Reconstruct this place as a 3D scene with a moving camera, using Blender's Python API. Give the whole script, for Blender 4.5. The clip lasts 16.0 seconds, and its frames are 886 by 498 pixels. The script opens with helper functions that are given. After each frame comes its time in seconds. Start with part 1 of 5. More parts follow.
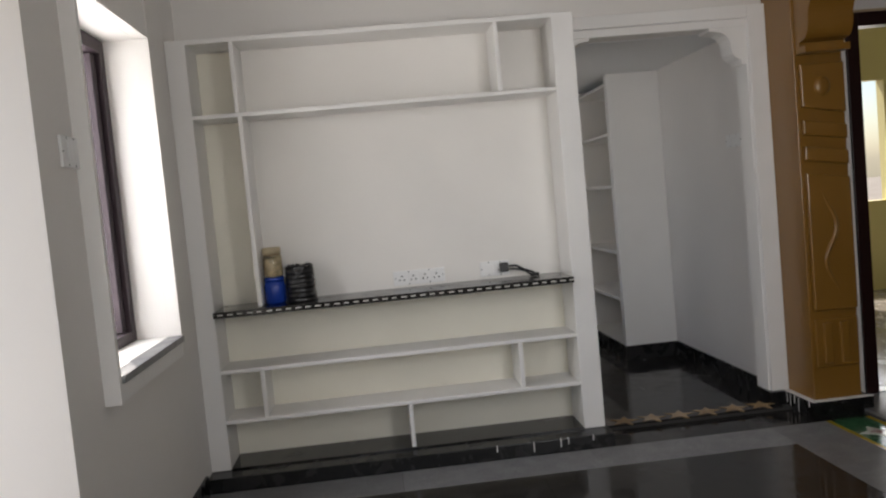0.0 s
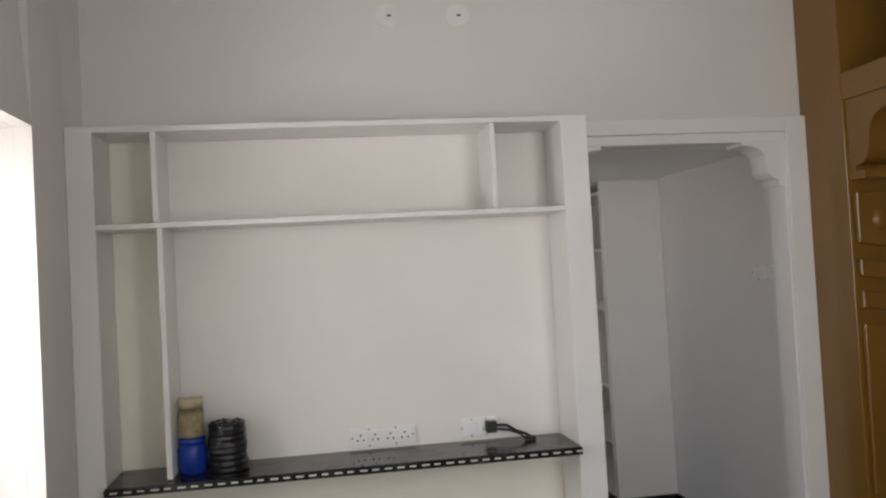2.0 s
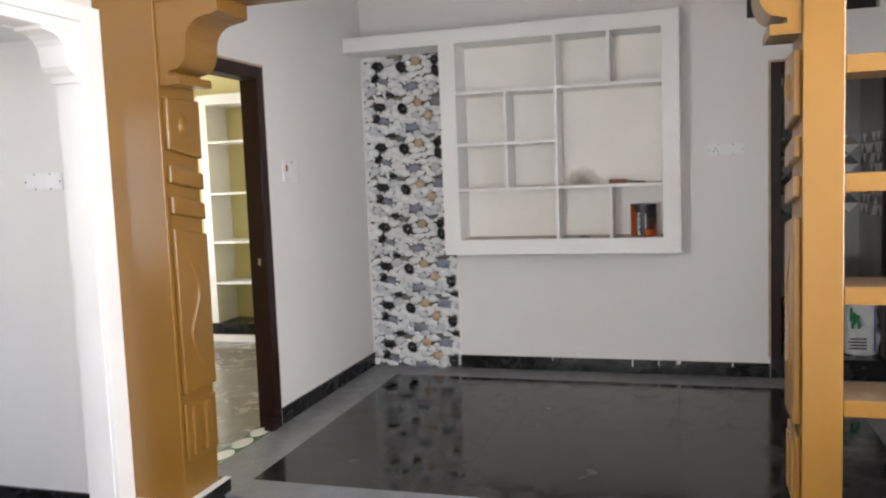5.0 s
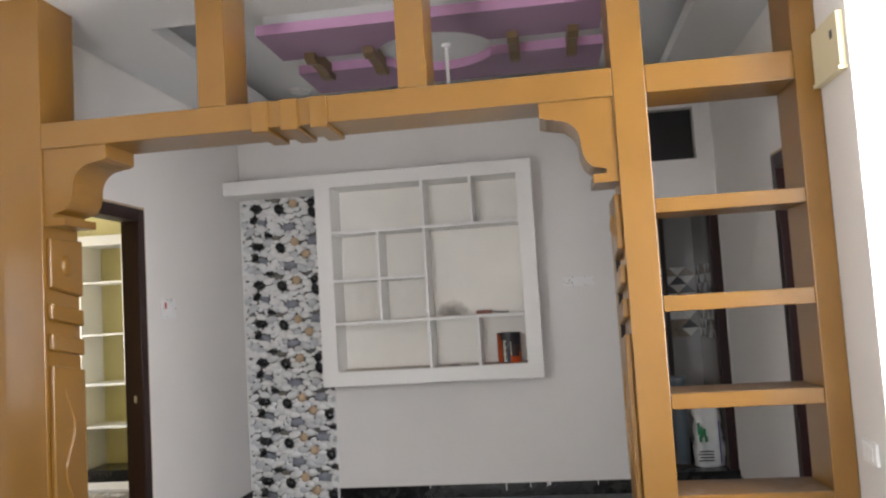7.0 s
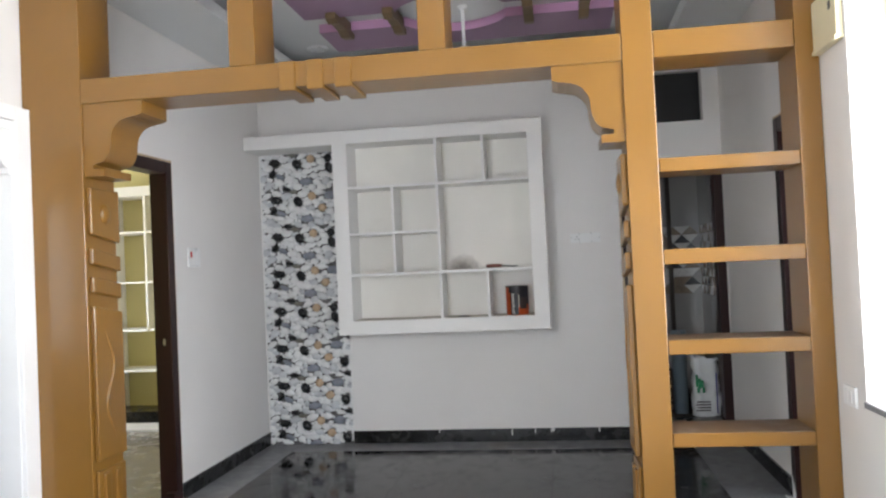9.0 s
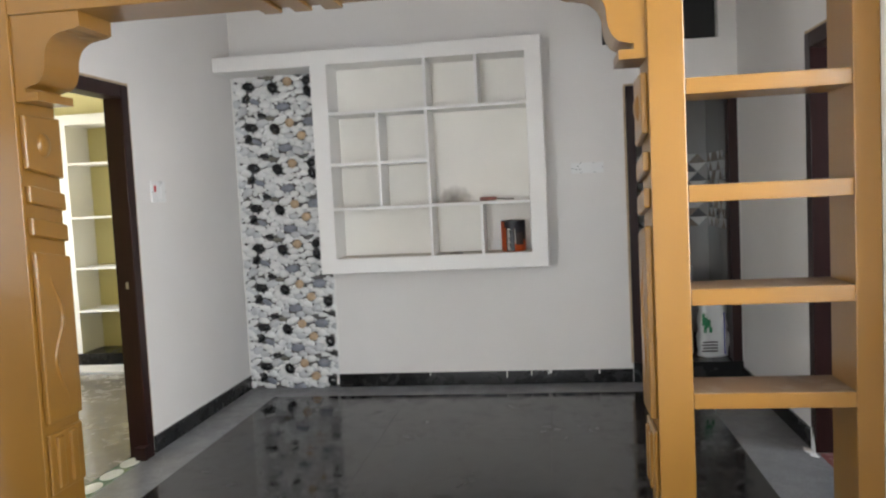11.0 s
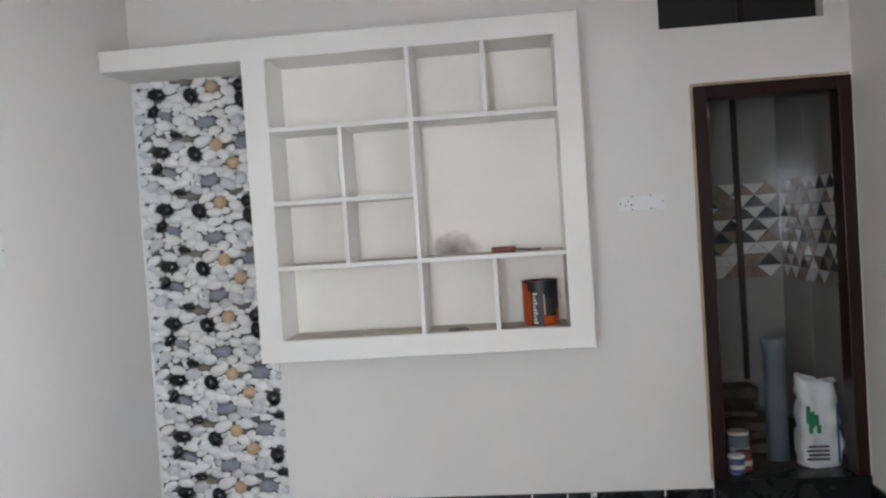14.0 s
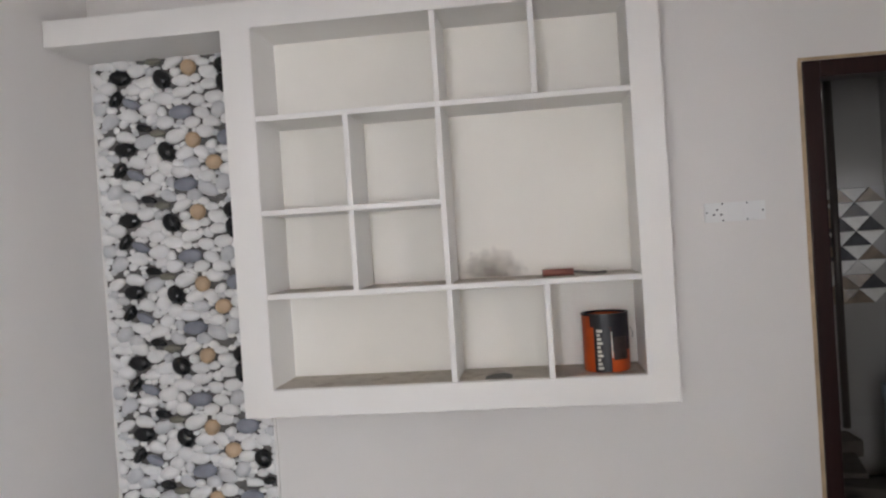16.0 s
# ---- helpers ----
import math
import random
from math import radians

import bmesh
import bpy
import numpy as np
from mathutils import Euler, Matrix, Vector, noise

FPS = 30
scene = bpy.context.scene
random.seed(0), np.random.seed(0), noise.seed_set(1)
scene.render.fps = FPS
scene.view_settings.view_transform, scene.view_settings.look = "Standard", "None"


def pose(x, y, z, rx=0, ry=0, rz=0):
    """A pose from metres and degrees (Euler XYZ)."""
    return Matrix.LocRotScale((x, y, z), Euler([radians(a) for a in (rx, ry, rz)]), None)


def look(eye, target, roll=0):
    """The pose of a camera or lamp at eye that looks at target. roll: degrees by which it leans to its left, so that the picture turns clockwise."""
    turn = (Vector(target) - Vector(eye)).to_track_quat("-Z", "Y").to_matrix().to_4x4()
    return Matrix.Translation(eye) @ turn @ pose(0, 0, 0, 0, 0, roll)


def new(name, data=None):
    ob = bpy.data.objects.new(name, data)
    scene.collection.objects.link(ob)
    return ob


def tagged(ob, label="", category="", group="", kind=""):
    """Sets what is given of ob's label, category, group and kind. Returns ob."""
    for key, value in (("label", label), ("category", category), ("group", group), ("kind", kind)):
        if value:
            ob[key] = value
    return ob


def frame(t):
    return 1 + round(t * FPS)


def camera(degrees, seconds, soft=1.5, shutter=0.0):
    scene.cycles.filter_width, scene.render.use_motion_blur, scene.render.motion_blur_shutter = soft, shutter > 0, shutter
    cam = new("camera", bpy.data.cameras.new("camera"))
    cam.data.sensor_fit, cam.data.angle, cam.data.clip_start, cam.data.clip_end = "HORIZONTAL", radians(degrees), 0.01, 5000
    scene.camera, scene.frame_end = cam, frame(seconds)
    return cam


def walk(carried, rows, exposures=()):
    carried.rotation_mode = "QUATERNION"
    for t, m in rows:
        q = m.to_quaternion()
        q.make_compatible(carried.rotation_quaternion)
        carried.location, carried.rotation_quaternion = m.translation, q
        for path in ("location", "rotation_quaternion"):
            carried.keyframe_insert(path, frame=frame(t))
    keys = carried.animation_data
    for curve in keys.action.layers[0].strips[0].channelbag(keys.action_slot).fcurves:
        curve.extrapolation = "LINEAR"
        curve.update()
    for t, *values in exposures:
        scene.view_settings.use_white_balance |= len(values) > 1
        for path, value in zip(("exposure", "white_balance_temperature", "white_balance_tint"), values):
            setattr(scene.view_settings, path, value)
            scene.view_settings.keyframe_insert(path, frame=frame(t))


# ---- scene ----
cam = camera(58.2, 16.0, 2.2)
PATH = [
    (0, (0.1, 0.529, 1.32), (0.261, 2.519, 1.194), -5.3),
    (0.5, (0.151, 0.815, 1.367), (0.35, 2.804, 1.324), -5.2),
    (1, (0.188, 1.015, 1.398), (0.372, 3.007, 1.411), -4.8),
    (1.5, (0.096, 1.326, 1.479), (0.319, 3.313, 1.539), -4.2),
    (2, (0.08, 1.433, 1.597), (0.386, 3.408, 1.651), -3.1),
    (2.5, (0.086, 1.677, 1.599), (0.598, 3.608, 1.693), -2.3),
    (3, (0.132, 1.845, 1.62), (0.929, 3.676, 1.728), -2.0),
    (3.5, (-0.02, 2.042, 1.595), (1.097, 3.7, 1.635), -2.7),
    (4, (-0.138, 2.294, 1.52), (1.288, 3.695, 1.499), -2.9),
    (4.5, (-0.28, 2.427, 1.514), (1.453, 3.422, 1.426), -3.8),
    (5, (-0.595, 2.431, 1.46), (1.312, 3.005, 1.278), -2.2),
    (5.2, (-0.66, 2.464, 1.451), (1.279, 2.899, 1.229), -0.3),
    (7.3, (-0.967, 2.326, 1.417), (1.005, 2.576, 1.642), -4.5),
    (7.5, (-1.027, 2.336, 1.427), (0.939, 2.585, 1.697), -4.5),
    (8, (-1.098, 2.337, 1.419), (0.865, 2.594, 1.708), -3.6),
    (8.5, (-1.114, 2.335, 1.396), (0.856, 2.61, 1.603), -3.1),
    (9, (-1.125, 2.34, 1.385), (0.853, 2.629, 1.432), -2.6),
    (9.2, (-1.117, 2.343, 1.377), (0.861, 2.639, 1.361), -2.3),
    (11.3, (-0.492, 2.442, 1.467), (1.486, 2.682, 1.294), -2.9),
    (11.5, (-0.36, 2.533, 1.499), (1.622, 2.729, 1.323), -2.9),
    (12, (-0.085, 2.53, 1.526), (1.902, 2.702, 1.371), -3.4),
    (12.5, (0.212, 2.518, 1.547), (2.193, 2.752, 1.41), -3.7),
    (13, (0.502, 2.614, 1.515), (2.481, 2.837, 1.362), -4.2),
    (13.5, (0.765, 2.762, 1.501), (2.752, 2.932, 1.378), -4.0),
    (14, (1.063, 2.765, 1.513), (3.052, 2.954, 1.456), -3.7),
    (14.5, (1.244, 2.76, 1.534), (3.23, 2.975, 1.471), -3.4),
    (15, (1.455, 2.831, 1.519), (3.445, 3.022, 1.456), -3.4),
    (15.5, (1.671, 2.863, 1.509), (3.658, 3.078, 1.428), -3.8),
    (16, (1.934, 2.904, 1.532), (3.92, 3.142, 1.508), -3.7),
]
EXPOSURE = [(0, 0.34, 6750, 13), (0.5, 0.42, 6800, 13), (1.5, 0.44, 6750, 14), (2.0, 0.4, 6800, 14), (2.5, 0.54, 6750, 15), (3.0, 0.6, 6700, 13), (3.5, 0.96, 6350, 14), (4.2, 1.36, 6450, 13), (4.5, 1.7, 6650, 13), (5, 2.32, 6450, 13), (7.3, 2.1, 6550, 13), (8.0, 2.16, 6250, 11), (9, 2.3, 6150, 10), (11.3, 2.4, 6400, 9), (12.0, 2.5, 6050, 8), (12.5, 2.54, 5750, 6), (13, 2.52, 5800, 6), (14, 2.44, 6150, 10), (14.5, 2.42, 6250, 12), (16, 2.36, 6450, 14)]
walk(cam, [(t, look(eye, target, roll)) for t, eye, target, roll in PATH], EXPOSURE)

# ---- world, sun, light through the openings ----
world = bpy.data.worlds.new("sky")
scene.world = world
world.use_nodes = True
wn = world.node_tree.nodes
sky = wn.new("ShaderNodeTexSky")
sky.sky_type = "NISHITA"
sky.sun_disc = False
SUN_TRAVEL = Vector((0.28, -0.62, -1.0)).normalized()
sky.sun_elevation = math.asin(-SUN_TRAVEL.z)
sky.sun_rotation = math.atan2(-SUN_TRAVEL.x, -SUN_TRAVEL.y)
wn["Background"].inputs["Strength"].default_value = 0.14
world.node_tree.links.new(sky.outputs[0], wn["Background"].inputs[0])


def lamp(name, kind, m, energy, color=(1, 1, 1), size=None):
    d = bpy.data.lights.new(name, kind)
    d.energy, d.color = energy, color
    if kind == "AREA":
        d.shape, d.size, d.size_y = "RECTANGLE", size[0], size[1]
    ob = new(name, d)
    ob.matrix_world = m
    return ob


sun = lamp("sun", "SUN", look((0, 0, 10), Vector((0, 0, 10)) + SUN_TRAVEL), 5.0, (1.0, 0.95, 0.87))
sun.data.angle = radians(0.5)
DAY = (0.97, 0.985, 1.0)
# sky light that stands in the openings: entrance door, two windows, the yellow room's window; kitchen and alcove hold
# added fill lamps
lamp("door_daylight", "AREA", look((-1.40, 2.36, 1.1), (0, 2.36, 1.1)), 4.2, DAY, (1.05, 2.0))
lamp("window_daylight", "AREA", look((-1.13, 3.73, 1.48), (0, 3.73, 1.48)), 14.4, DAY, (0.66, 1.2))
lamp("south_window_daylight", "AREA", look((1.50, 0.62, 1.78), (1.50, 2.0, 1.78)), 31, DAY, (1.25, 1.9))
lamp("yellow_room_daylight", "AREA", look((4.55, 8.15, 1.5), (4.55, 7, 1.4)), 12, (1, 0.99, 0.95), (1.3, 1.2))
# added fill: brightens the dining niches through the kitchen doorway, source never in view
lamp("kitchen_daylight", "AREA", look((2.42, -0.9, 1.5), (3.2, 0.2, 1.45)), 11, (0.93, 0.96, 1.0), (1.0, 1.1))
# added fill behind the camera's start, lights the television wall
lamp("alcove_daylight", "AREA", look((0.0, -0.56, 1.6), (0.0, 1, 1.6)), 7.8, DAY, (1.0, 1.1))
lamp("passage_daylight", "AREA", look((0.70, 6.0, 1.45), (1.5, 6.0, 1.3)), 1.0, (0.80, 0.90, 1.0), (0.75, 0.95))


# ---- materials ----
def shader(name):
    m = bpy.data.materials.new(name)
    m.use_nodes = True
    return m, m.node_tree.nodes, m.node_tree.links, m.node_tree.nodes["Principled BSDF"]


def paint(name, rgb, rough=0.6, vary=0.05, scale=1.3, fine=90, bump=0.06, metal=0.0, dirt=None, random_tint=0.0, coat=0.0):
    """A surface with cloudy variation at two scales, fine relief and optional dirt of a second colour."""
    m, n, l, b = shader(name)
    tc = n.new("ShaderNodeNewGeometry")
    big, small = n.new("ShaderNodeTexNoise"), n.new("ShaderNodeTexNoise")
    big.inputs["Scale"].default_value, small.inputs["Scale"].default_value = scale, fine
    big.inputs["Detail"].default_value, small.inputs["Detail"].default_value = 5, 3
    for q in (big, small):
        l.new(tc.outputs["Position"], q.inputs["Vector"])
    ramp = n.new("ShaderNodeMapRange")
    ramp.inputs["From Min"].default_value, ramp.inputs["From Max"].default_value = 0.3, 0.7
    ramp.inputs["To Min"].default_value, ramp.inputs["To Max"].default_value = 1 - vary, 1 + vary
    l.new(big.outputs["Fac"], ramp.inputs["Value"])
    mul = n.new("ShaderNodeVectorMath")
    mul.operation = "SCALE"
    mul.inputs[0].default_value = rgb
    l.new(ramp.outputs[0], mul.inputs["Scale"])
    out = mul.outputs[0]
    if random_tint:
        info = n.new("ShaderNodeObjectInfo")
        r2 = n.new("ShaderNodeMapRange")
        r2.inputs["To Min"].default_value, r2.inputs["To Max"].default_value = 1 - random_tint, 1 + random_tint
        l.new(info.outputs["Random"], r2.inputs["Value"])
        mul2 = n.new("ShaderNodeVectorMath")
        mul2.operation = "SCALE"
        l.new(out, mul2.inputs[0])
        l.new(r2.outputs[0], mul2.inputs["Scale"])
        out = mul2.outputs[0]
    if dirt:
        rgb2, low, high, dscale = dirt
        dn = n.new("ShaderNodeTexNoise")
        dn.inputs["Scale"].default_value, dn.inputs["Detail"].default_value = dscale, 8
        dn.inputs["Roughness"].default_value = 0.65
        l.new(tc.outputs["Position"], dn.inputs["Vector"])
        dr = n.new("ShaderNodeMapRange")
        dr.inputs["From Min"].default_value, dr.inputs["From Max"].default_value = low, high
        l.new(dn.outputs["Fac"], dr.inputs["Value"])
        mix = n.new("ShaderNodeMix")
        mix.data_type = "RGBA"
        l.new(dr.outputs[0], mix.inputs["Factor"])
        l.new(out, mix.inputs["A"])
        mix.inputs["B"].default_value = (*rgb2, 1)
        out = mix.outputs["Result"]
    l.new(out, b.inputs["Base Color"])
    rr = n.new("ShaderNodeMapRange")
    rr.inputs["To Min"].default_value, rr.inputs["To Max"].default_value = max(0.03, rough - 0.08), min(1, rough + 0.08)
    l.new(big.outputs["Fac"], rr.inputs["Value"])
    l.new(rr.outputs[0], b.inputs["Roughness"])
    b.inputs["Metallic"].default_value = metal
    b.inputs["Coat Weight"].default_value = coat
    b.inputs["Coat Roughness"].default_value = 0.12
    if bump:
        bp = n.new("ShaderNodeBump")
        bp.inputs["Strength"].default_value, bp.inputs["Distance"].default_value = bump, 0.004
        l.new(small.outputs["Fac"], bp.inputs["Height"])
        l.new(bp.outputs[0], b.inputs["Normal"])
    return m


def granite(name, dark, light, rough, amount=0.5, smear=None, gloss=0.5):
    """Polished speckled stone; smear adds the dried film of dust that building work leaves."""
    m, n, l, b = shader(name)
    tc = n.new("ShaderNodeNewGeometry")
    v = n.new("ShaderNodeTexVoronoi")
    v.inputs["Scale"].default_value = 260
    g = n.new("ShaderNodeTexNoise")
    g.inputs["Scale"].default_value, g.inputs["Detail"].default_value = 9, 9
    c = n.new("ShaderNodeTexNoise")
    c.inputs["Scale"].default_value, c.inputs["Detail"].default_value, c.inputs["Roughness"].default_value = 2.3, 7, 0.7
    for q in (v, g, c):
        l.new(tc.outputs["Position"], q.inputs["Vector"])
    add = n.new("ShaderNodeMath")
    add.operation = "MULTIPLY"
    l.new(v.outputs["Color"], add.inputs[0])
    l.new(g.outputs["Fac"], add.inputs[1])
    ramp = n.new("ShaderNodeMapRange")
    ramp.inputs["From Min"].default_value, ramp.inputs["From Max"].default_value = 0.1, 0.6
    ramp.inputs["To Max"].default_value = amount
    l.new(add.outputs[0], ramp.inputs["Value"])
    mix = n.new("ShaderNodeMix")
    mix.data_type = "RGBA"
    mix.inputs["A"].default_value, mix.inputs["B"].default_value = (*dark, 1), (*light, 1)
    l.new(ramp.outputs[0], mix.inputs["Factor"])
    info = n.new("ShaderNodeObjectInfo")
    r2 = n.new("ShaderNodeMapRange")
    r2.inputs["To Min"].default_value, r2.inputs["To Max"].default_value = 0.85, 1.15
    l.new(info.outputs["Random"], r2.inputs["Value"])
    sc = n.new("ShaderNodeVectorMath")
    sc.operation = "SCALE"
    l.new(mix.outputs["Result"], sc.inputs[0])
    l.new(r2.outputs[0], sc.inputs["Scale"])
    streak = n.new("ShaderNodeTexNoise")
    streak.inputs["Scale"].default_value, streak.inputs["Detail"].default_value, streak.inputs["Distortion"].default_value = 6.5, 6, 1.6
    l.new(tc.outputs["Position"], streak.inputs["Vector"])
    both = n.new("ShaderNodeMath")
    both.operation = "MULTIPLY_ADD"
    l.new(streak.outputs["Fac"], both.inputs[0])
    both.inputs[1].default_value = 0.55
    half = n.new("ShaderNodeMath")
    half.operation = "MULTIPLY"
    l.new(c.outputs["Fac"], half.inputs[0])
    half.inputs[1].default_value = 0.5
    l.new(half.outputs[0], both.inputs[2])
    film = n.new("ShaderNodeMapRange")
    film.inputs["From Min"].default_value, film.inputs["From Max"].default_value = 0.48, 0.72
    film.inputs["To Max"].default_value = 0.42
    l.new(both.outputs[0], film.inputs["Value"])
    mix2 = n.new("ShaderNodeMix")
    mix2.data_type = "RGBA"
    l.new(film.outputs[0], mix2.inputs["Factor"])
    l.new(sc.outputs[0], mix2.inputs["A"])
    mix2.inputs["B"].default_value = (*(smear or light), 1)
    l.new(mix2.outputs["Result"], b.inputs["Base Color"])
    rr = n.new("ShaderNodeMapRange")
    rr.inputs["From Min"].default_value, rr.inputs["From Max"].default_value = 0.46, 0.68
    rr.inputs["To Min"].default_value, rr.inputs["To Max"].default_value = rough, rough + 0.26
    l.new(both.outputs[0], rr.inputs["Value"])
    l.new(rr.outputs[0], b.inputs["Roughness"])
    b.inputs["Specular IOR Level"].default_value = gloss
    return m


def wood(name, dark, light, rough=0.4):
    m, n, l, b = shader(name)
    tc = n.new("ShaderNodeNewGeometry")
    mp = n.new("ShaderNodeMapping")
    mp.inputs["Scale"].default_value = (30, 30, 2.2)
    l.new(tc.outputs["Position"], mp.inputs["Vector"])
    g = n.new("ShaderNodeTexNoise")
    g.inputs["Scale"].default_value, g.inputs["Detail"].default_value = 1.6, 6
    l.new(mp.outputs[0], g.inputs["Vector"])
    mix = n.new("ShaderNodeMix")
    mix.data_type = "RGBA"
    mix.inputs["A"].default_value, mix.inputs["B"].default_value = (*dark, 1), (*light, 1)
    l.new(g.outputs["Fac"], mix.inputs["Factor"])
    l.new(mix.outputs["Result"], b.inputs["Base Color"])
    b.inputs["Roughness"].default_value = rough
    b.inputs["Specular IOR Level"].default_value = 0.3
    bp = n.new("ShaderNodeBump")
    bp.inputs["Strength"].default_value, bp.inputs["Distance"].default_value = 0.15, 0.003
    l.new(g.outputs["Fac"], bp.inputs["Height"])
    l.new(bp.outputs[0], b.inputs["Normal"])
    return m


def glassy(name, rgb, rough=0.05):
    m, n, l, b = shader(name)
    b.inputs["Base Color"].default_value = (*rgb, 1)
    b.inputs["Transmission Weight"].default_value = 1.0
    b.inputs["Roughness"].default_value = rough
    b.inputs["IOR"].default_value = 1.45
    return m


WALL = paint("wall_paint", (0.845, 0.82, 0.795), 0.5, 0.035, 0.9, 70, 0.08)
WALL_GREY = paint("living_wall_paint", (0.80, 0.775, 0.74), 0.55, 0.035, 0.9, 70, 0.08)
WHITE = paint("white_plaster", (0.86, 0.845, 0.82), 0.45, 0.03, 2.0, 60, 0.1)
CEILING = paint("ceiling_paint", (0.80, 0.81, 0.81), 0.6, 0.02, 0.8, 60, 0.04)
CREAM = paint("cream_shelf_paint", (0.86, 0.825, 0.71), 0.5, 0.04, 2.0, 60, 0.08)
PALE_CREAM = paint("pale_cream_shelf_paint", (0.87, 0.845, 0.785), 0.5, 0.04, 2.0, 60, 0.08)
TV_WHITE = paint("screen_niche_paint", (0.86, 0.835, 0.79), 0.5, 0.03, 2.0, 60, 0.08)
# mottled dust, darkened so the shelf tops' weaker light is in the colour
SHELF_DUST_SHADE = paint("brown_shelf_dust_shade", (0.155, 0.092, 0.048), 0.45, 0.18, 5.0, 90, 0.1, dirt=((0.24, 0.19, 0.145), 0.52, 0.75, 9))
POT_BLUE = paint("faded_blue_plastic", (0.05, 0.09, 0.20), 0.4, 0.15, 20, 60, 0.0, dirt=((0.3, 0.28, 0.25), 0.5, 0.7, 25))
POT_RED = paint("dull_red_plastic", (0.22, 0.045, 0.03), 0.45, 0.15, 20, 60, 0.0)
RISER = paint("brown_grey_pipe", (0.06, 0.048, 0.042), 0.45, 0.15, 8, 60, 0.05)
WIRE_GREY = paint("grey_wire", (0.30, 0.29, 0.29), 0.5, 0.05, 9, 60, 0.0)
WIRE_PINK = paint("pink_wire", (0.62, 0.40, 0.38), 0.5, 0.05, 9, 60, 0.0)
DUSTY = paint("dusty_shelf_bottom", (0.55, 0.50, 0.43), 0.7, 0.10, 9.0, 80, 0.1, dirt=((0.33, 0.27, 0.21), 0.5, 0.72, 14))
YELLOW = paint("yellow_room_paint", (0.66, 0.59, 0.29), 0.55, 0.03, 1.0, 70, 0.06)
OCHRE = paint("ochre_gloss_paint", (0.225, 0.106, 0.0145), 0.34, 0.07, 2.2, 45, 0.10, coat=0.35)
PURPLE = paint("purple_ceiling_paint", (0.36, 0.22, 0.345), 0.5, 0.04, 1.5, 60, 0.05)
PINK = paint("pink_ceiling_paint", (0.64, 0.36, 0.57), 0.5, 0.04, 1.5, 60, 0.05)
BROWN = paint("brown_bracket_paint", (0.20, 0.13, 0.06), 0.5, 0.10, 6, 60, 0.1)
SLATE = granite("black_granite", (0.012, 0.011, 0.011), (0.05, 0.046, 0.043), 0.05, 0.5, (0.075, 0.067, 0.062), 0.32)
GREY_STONE = granite("grey_granite", (0.15, 0.15, 0.155), (0.36, 0.36, 0.37), 0.30, 0.75, (0.26, 0.26, 0.265))
BLACK_SKIRT = granite("black_skirting", (0.008, 0.008, 0.008), (0.03, 0.03, 0.03), 0.16, 0.4, (0.03, 0.03, 0.03), 0.3)
TAN_FLOOR = granite("brown_grey_tile", (0.20, 0.18, 0.155), (0.36, 0.33, 0.29), 0.12, 0.7, (0.3, 0.28, 0.25))
GROUT = paint("grout", (0.05, 0.048, 0.045), 0.9, 0.1, 6, 80, 0.1)
DARK_WOOD = wood("dark_stained_wood", (0.010, 0.003, 0.0027), (0.030, 0.008, 0.007), 0.36)
GREY_WOOD = wood("window_wood", (0.022, 0.015, 0.019), (0.058, 0.040, 0.048), 0.5)
RAW_WOOD = paint("unpainted_edge", (0.50, 0.38, 0.25), 0.85, 0.2, 12, 90, 0.3)
PLASTIC = paint("white_plastic", (0.88, 0.88, 0.87), 0.3, 0.02, 5, 50, 0.0)
CREAM_BOX = paint("cream_plastic", (0.68, 0.62, 0.42), 0.45, 0.04, 5, 50, 0.02)
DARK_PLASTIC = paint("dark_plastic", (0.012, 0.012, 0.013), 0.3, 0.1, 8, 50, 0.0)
RED = paint("red_plastic", (0.55, 0.02, 0.02), 0.3, 0.05, 8, 50, 0.0)
BLUE = paint("blue_plastic", (0.012, 0.05, 0.34), 0.25, 0.08, 9, 60, 0.0)
BLUE_PAINT = paint("blue_shelf_paint", (0.022, 0.11, 0.22), 0.5, 0.05, 2, 60, 0.05)
GREEN = paint("green_tile", (0.04, 0.13, 0.06), 0.15, 0.1, 9, 60, 0.0)
YELLOW_LINE = paint("yellow_tile", (0.45, 0.30, 0.03), 0.2, 0.1, 9, 60, 0.0)
WHITE_TILE = paint("white_tile", (0.70, 0.69, 0.63), 0.15, 0.05, 9, 60, 0.0)
RED_TILE = paint("red_tile", (0.17, 0.04, 0.04), 0.3, 0.1, 9, 60, 0.0, dirt=((0.36, 0.33, 0.30), 0.5, 0.62, 16))
STAR = paint("tan_star_tile", (0.34, 0.23, 0.12), 0.2, 0.1, 12, 60, 0.0)
STEEL = paint("steel", (0.45, 0.43, 0.40), 0.35, 0.15, 20, 90, 0.05, metal=1.0)
HANDLE = paint("red_brown_wood", (0.26, 0.10, 0.075), 0.55, 0.15, 25, 90, 0.1)
PVC = paint("grey_pvc", (0.17, 0.21, 0.24), 0.35, 0.08, 5, 60, 0.02, dirt=((0.3, 0.28, 0.25), 0.6, 0.8, 10))
SACK = paint("white_woven_sack", (0.72, 0.73, 0.72), 0.5, 0.06, 8, 350, 0.25)
SACK_GREEN = paint("sack_green_print", (0.02, 0.22, 0.09), 0.5, 0.1, 20, 350, 0.2)
SACK_BLUE = paint("sack_blue_print", (0.03, 0.04, 0.25), 0.5, 0.1, 20, 350, 0.2)
ORANGE_TIN = paint("orange_tin", (0.50, 0.075, 0.012), 0.35, 0.12, 14, 60, 0.0)
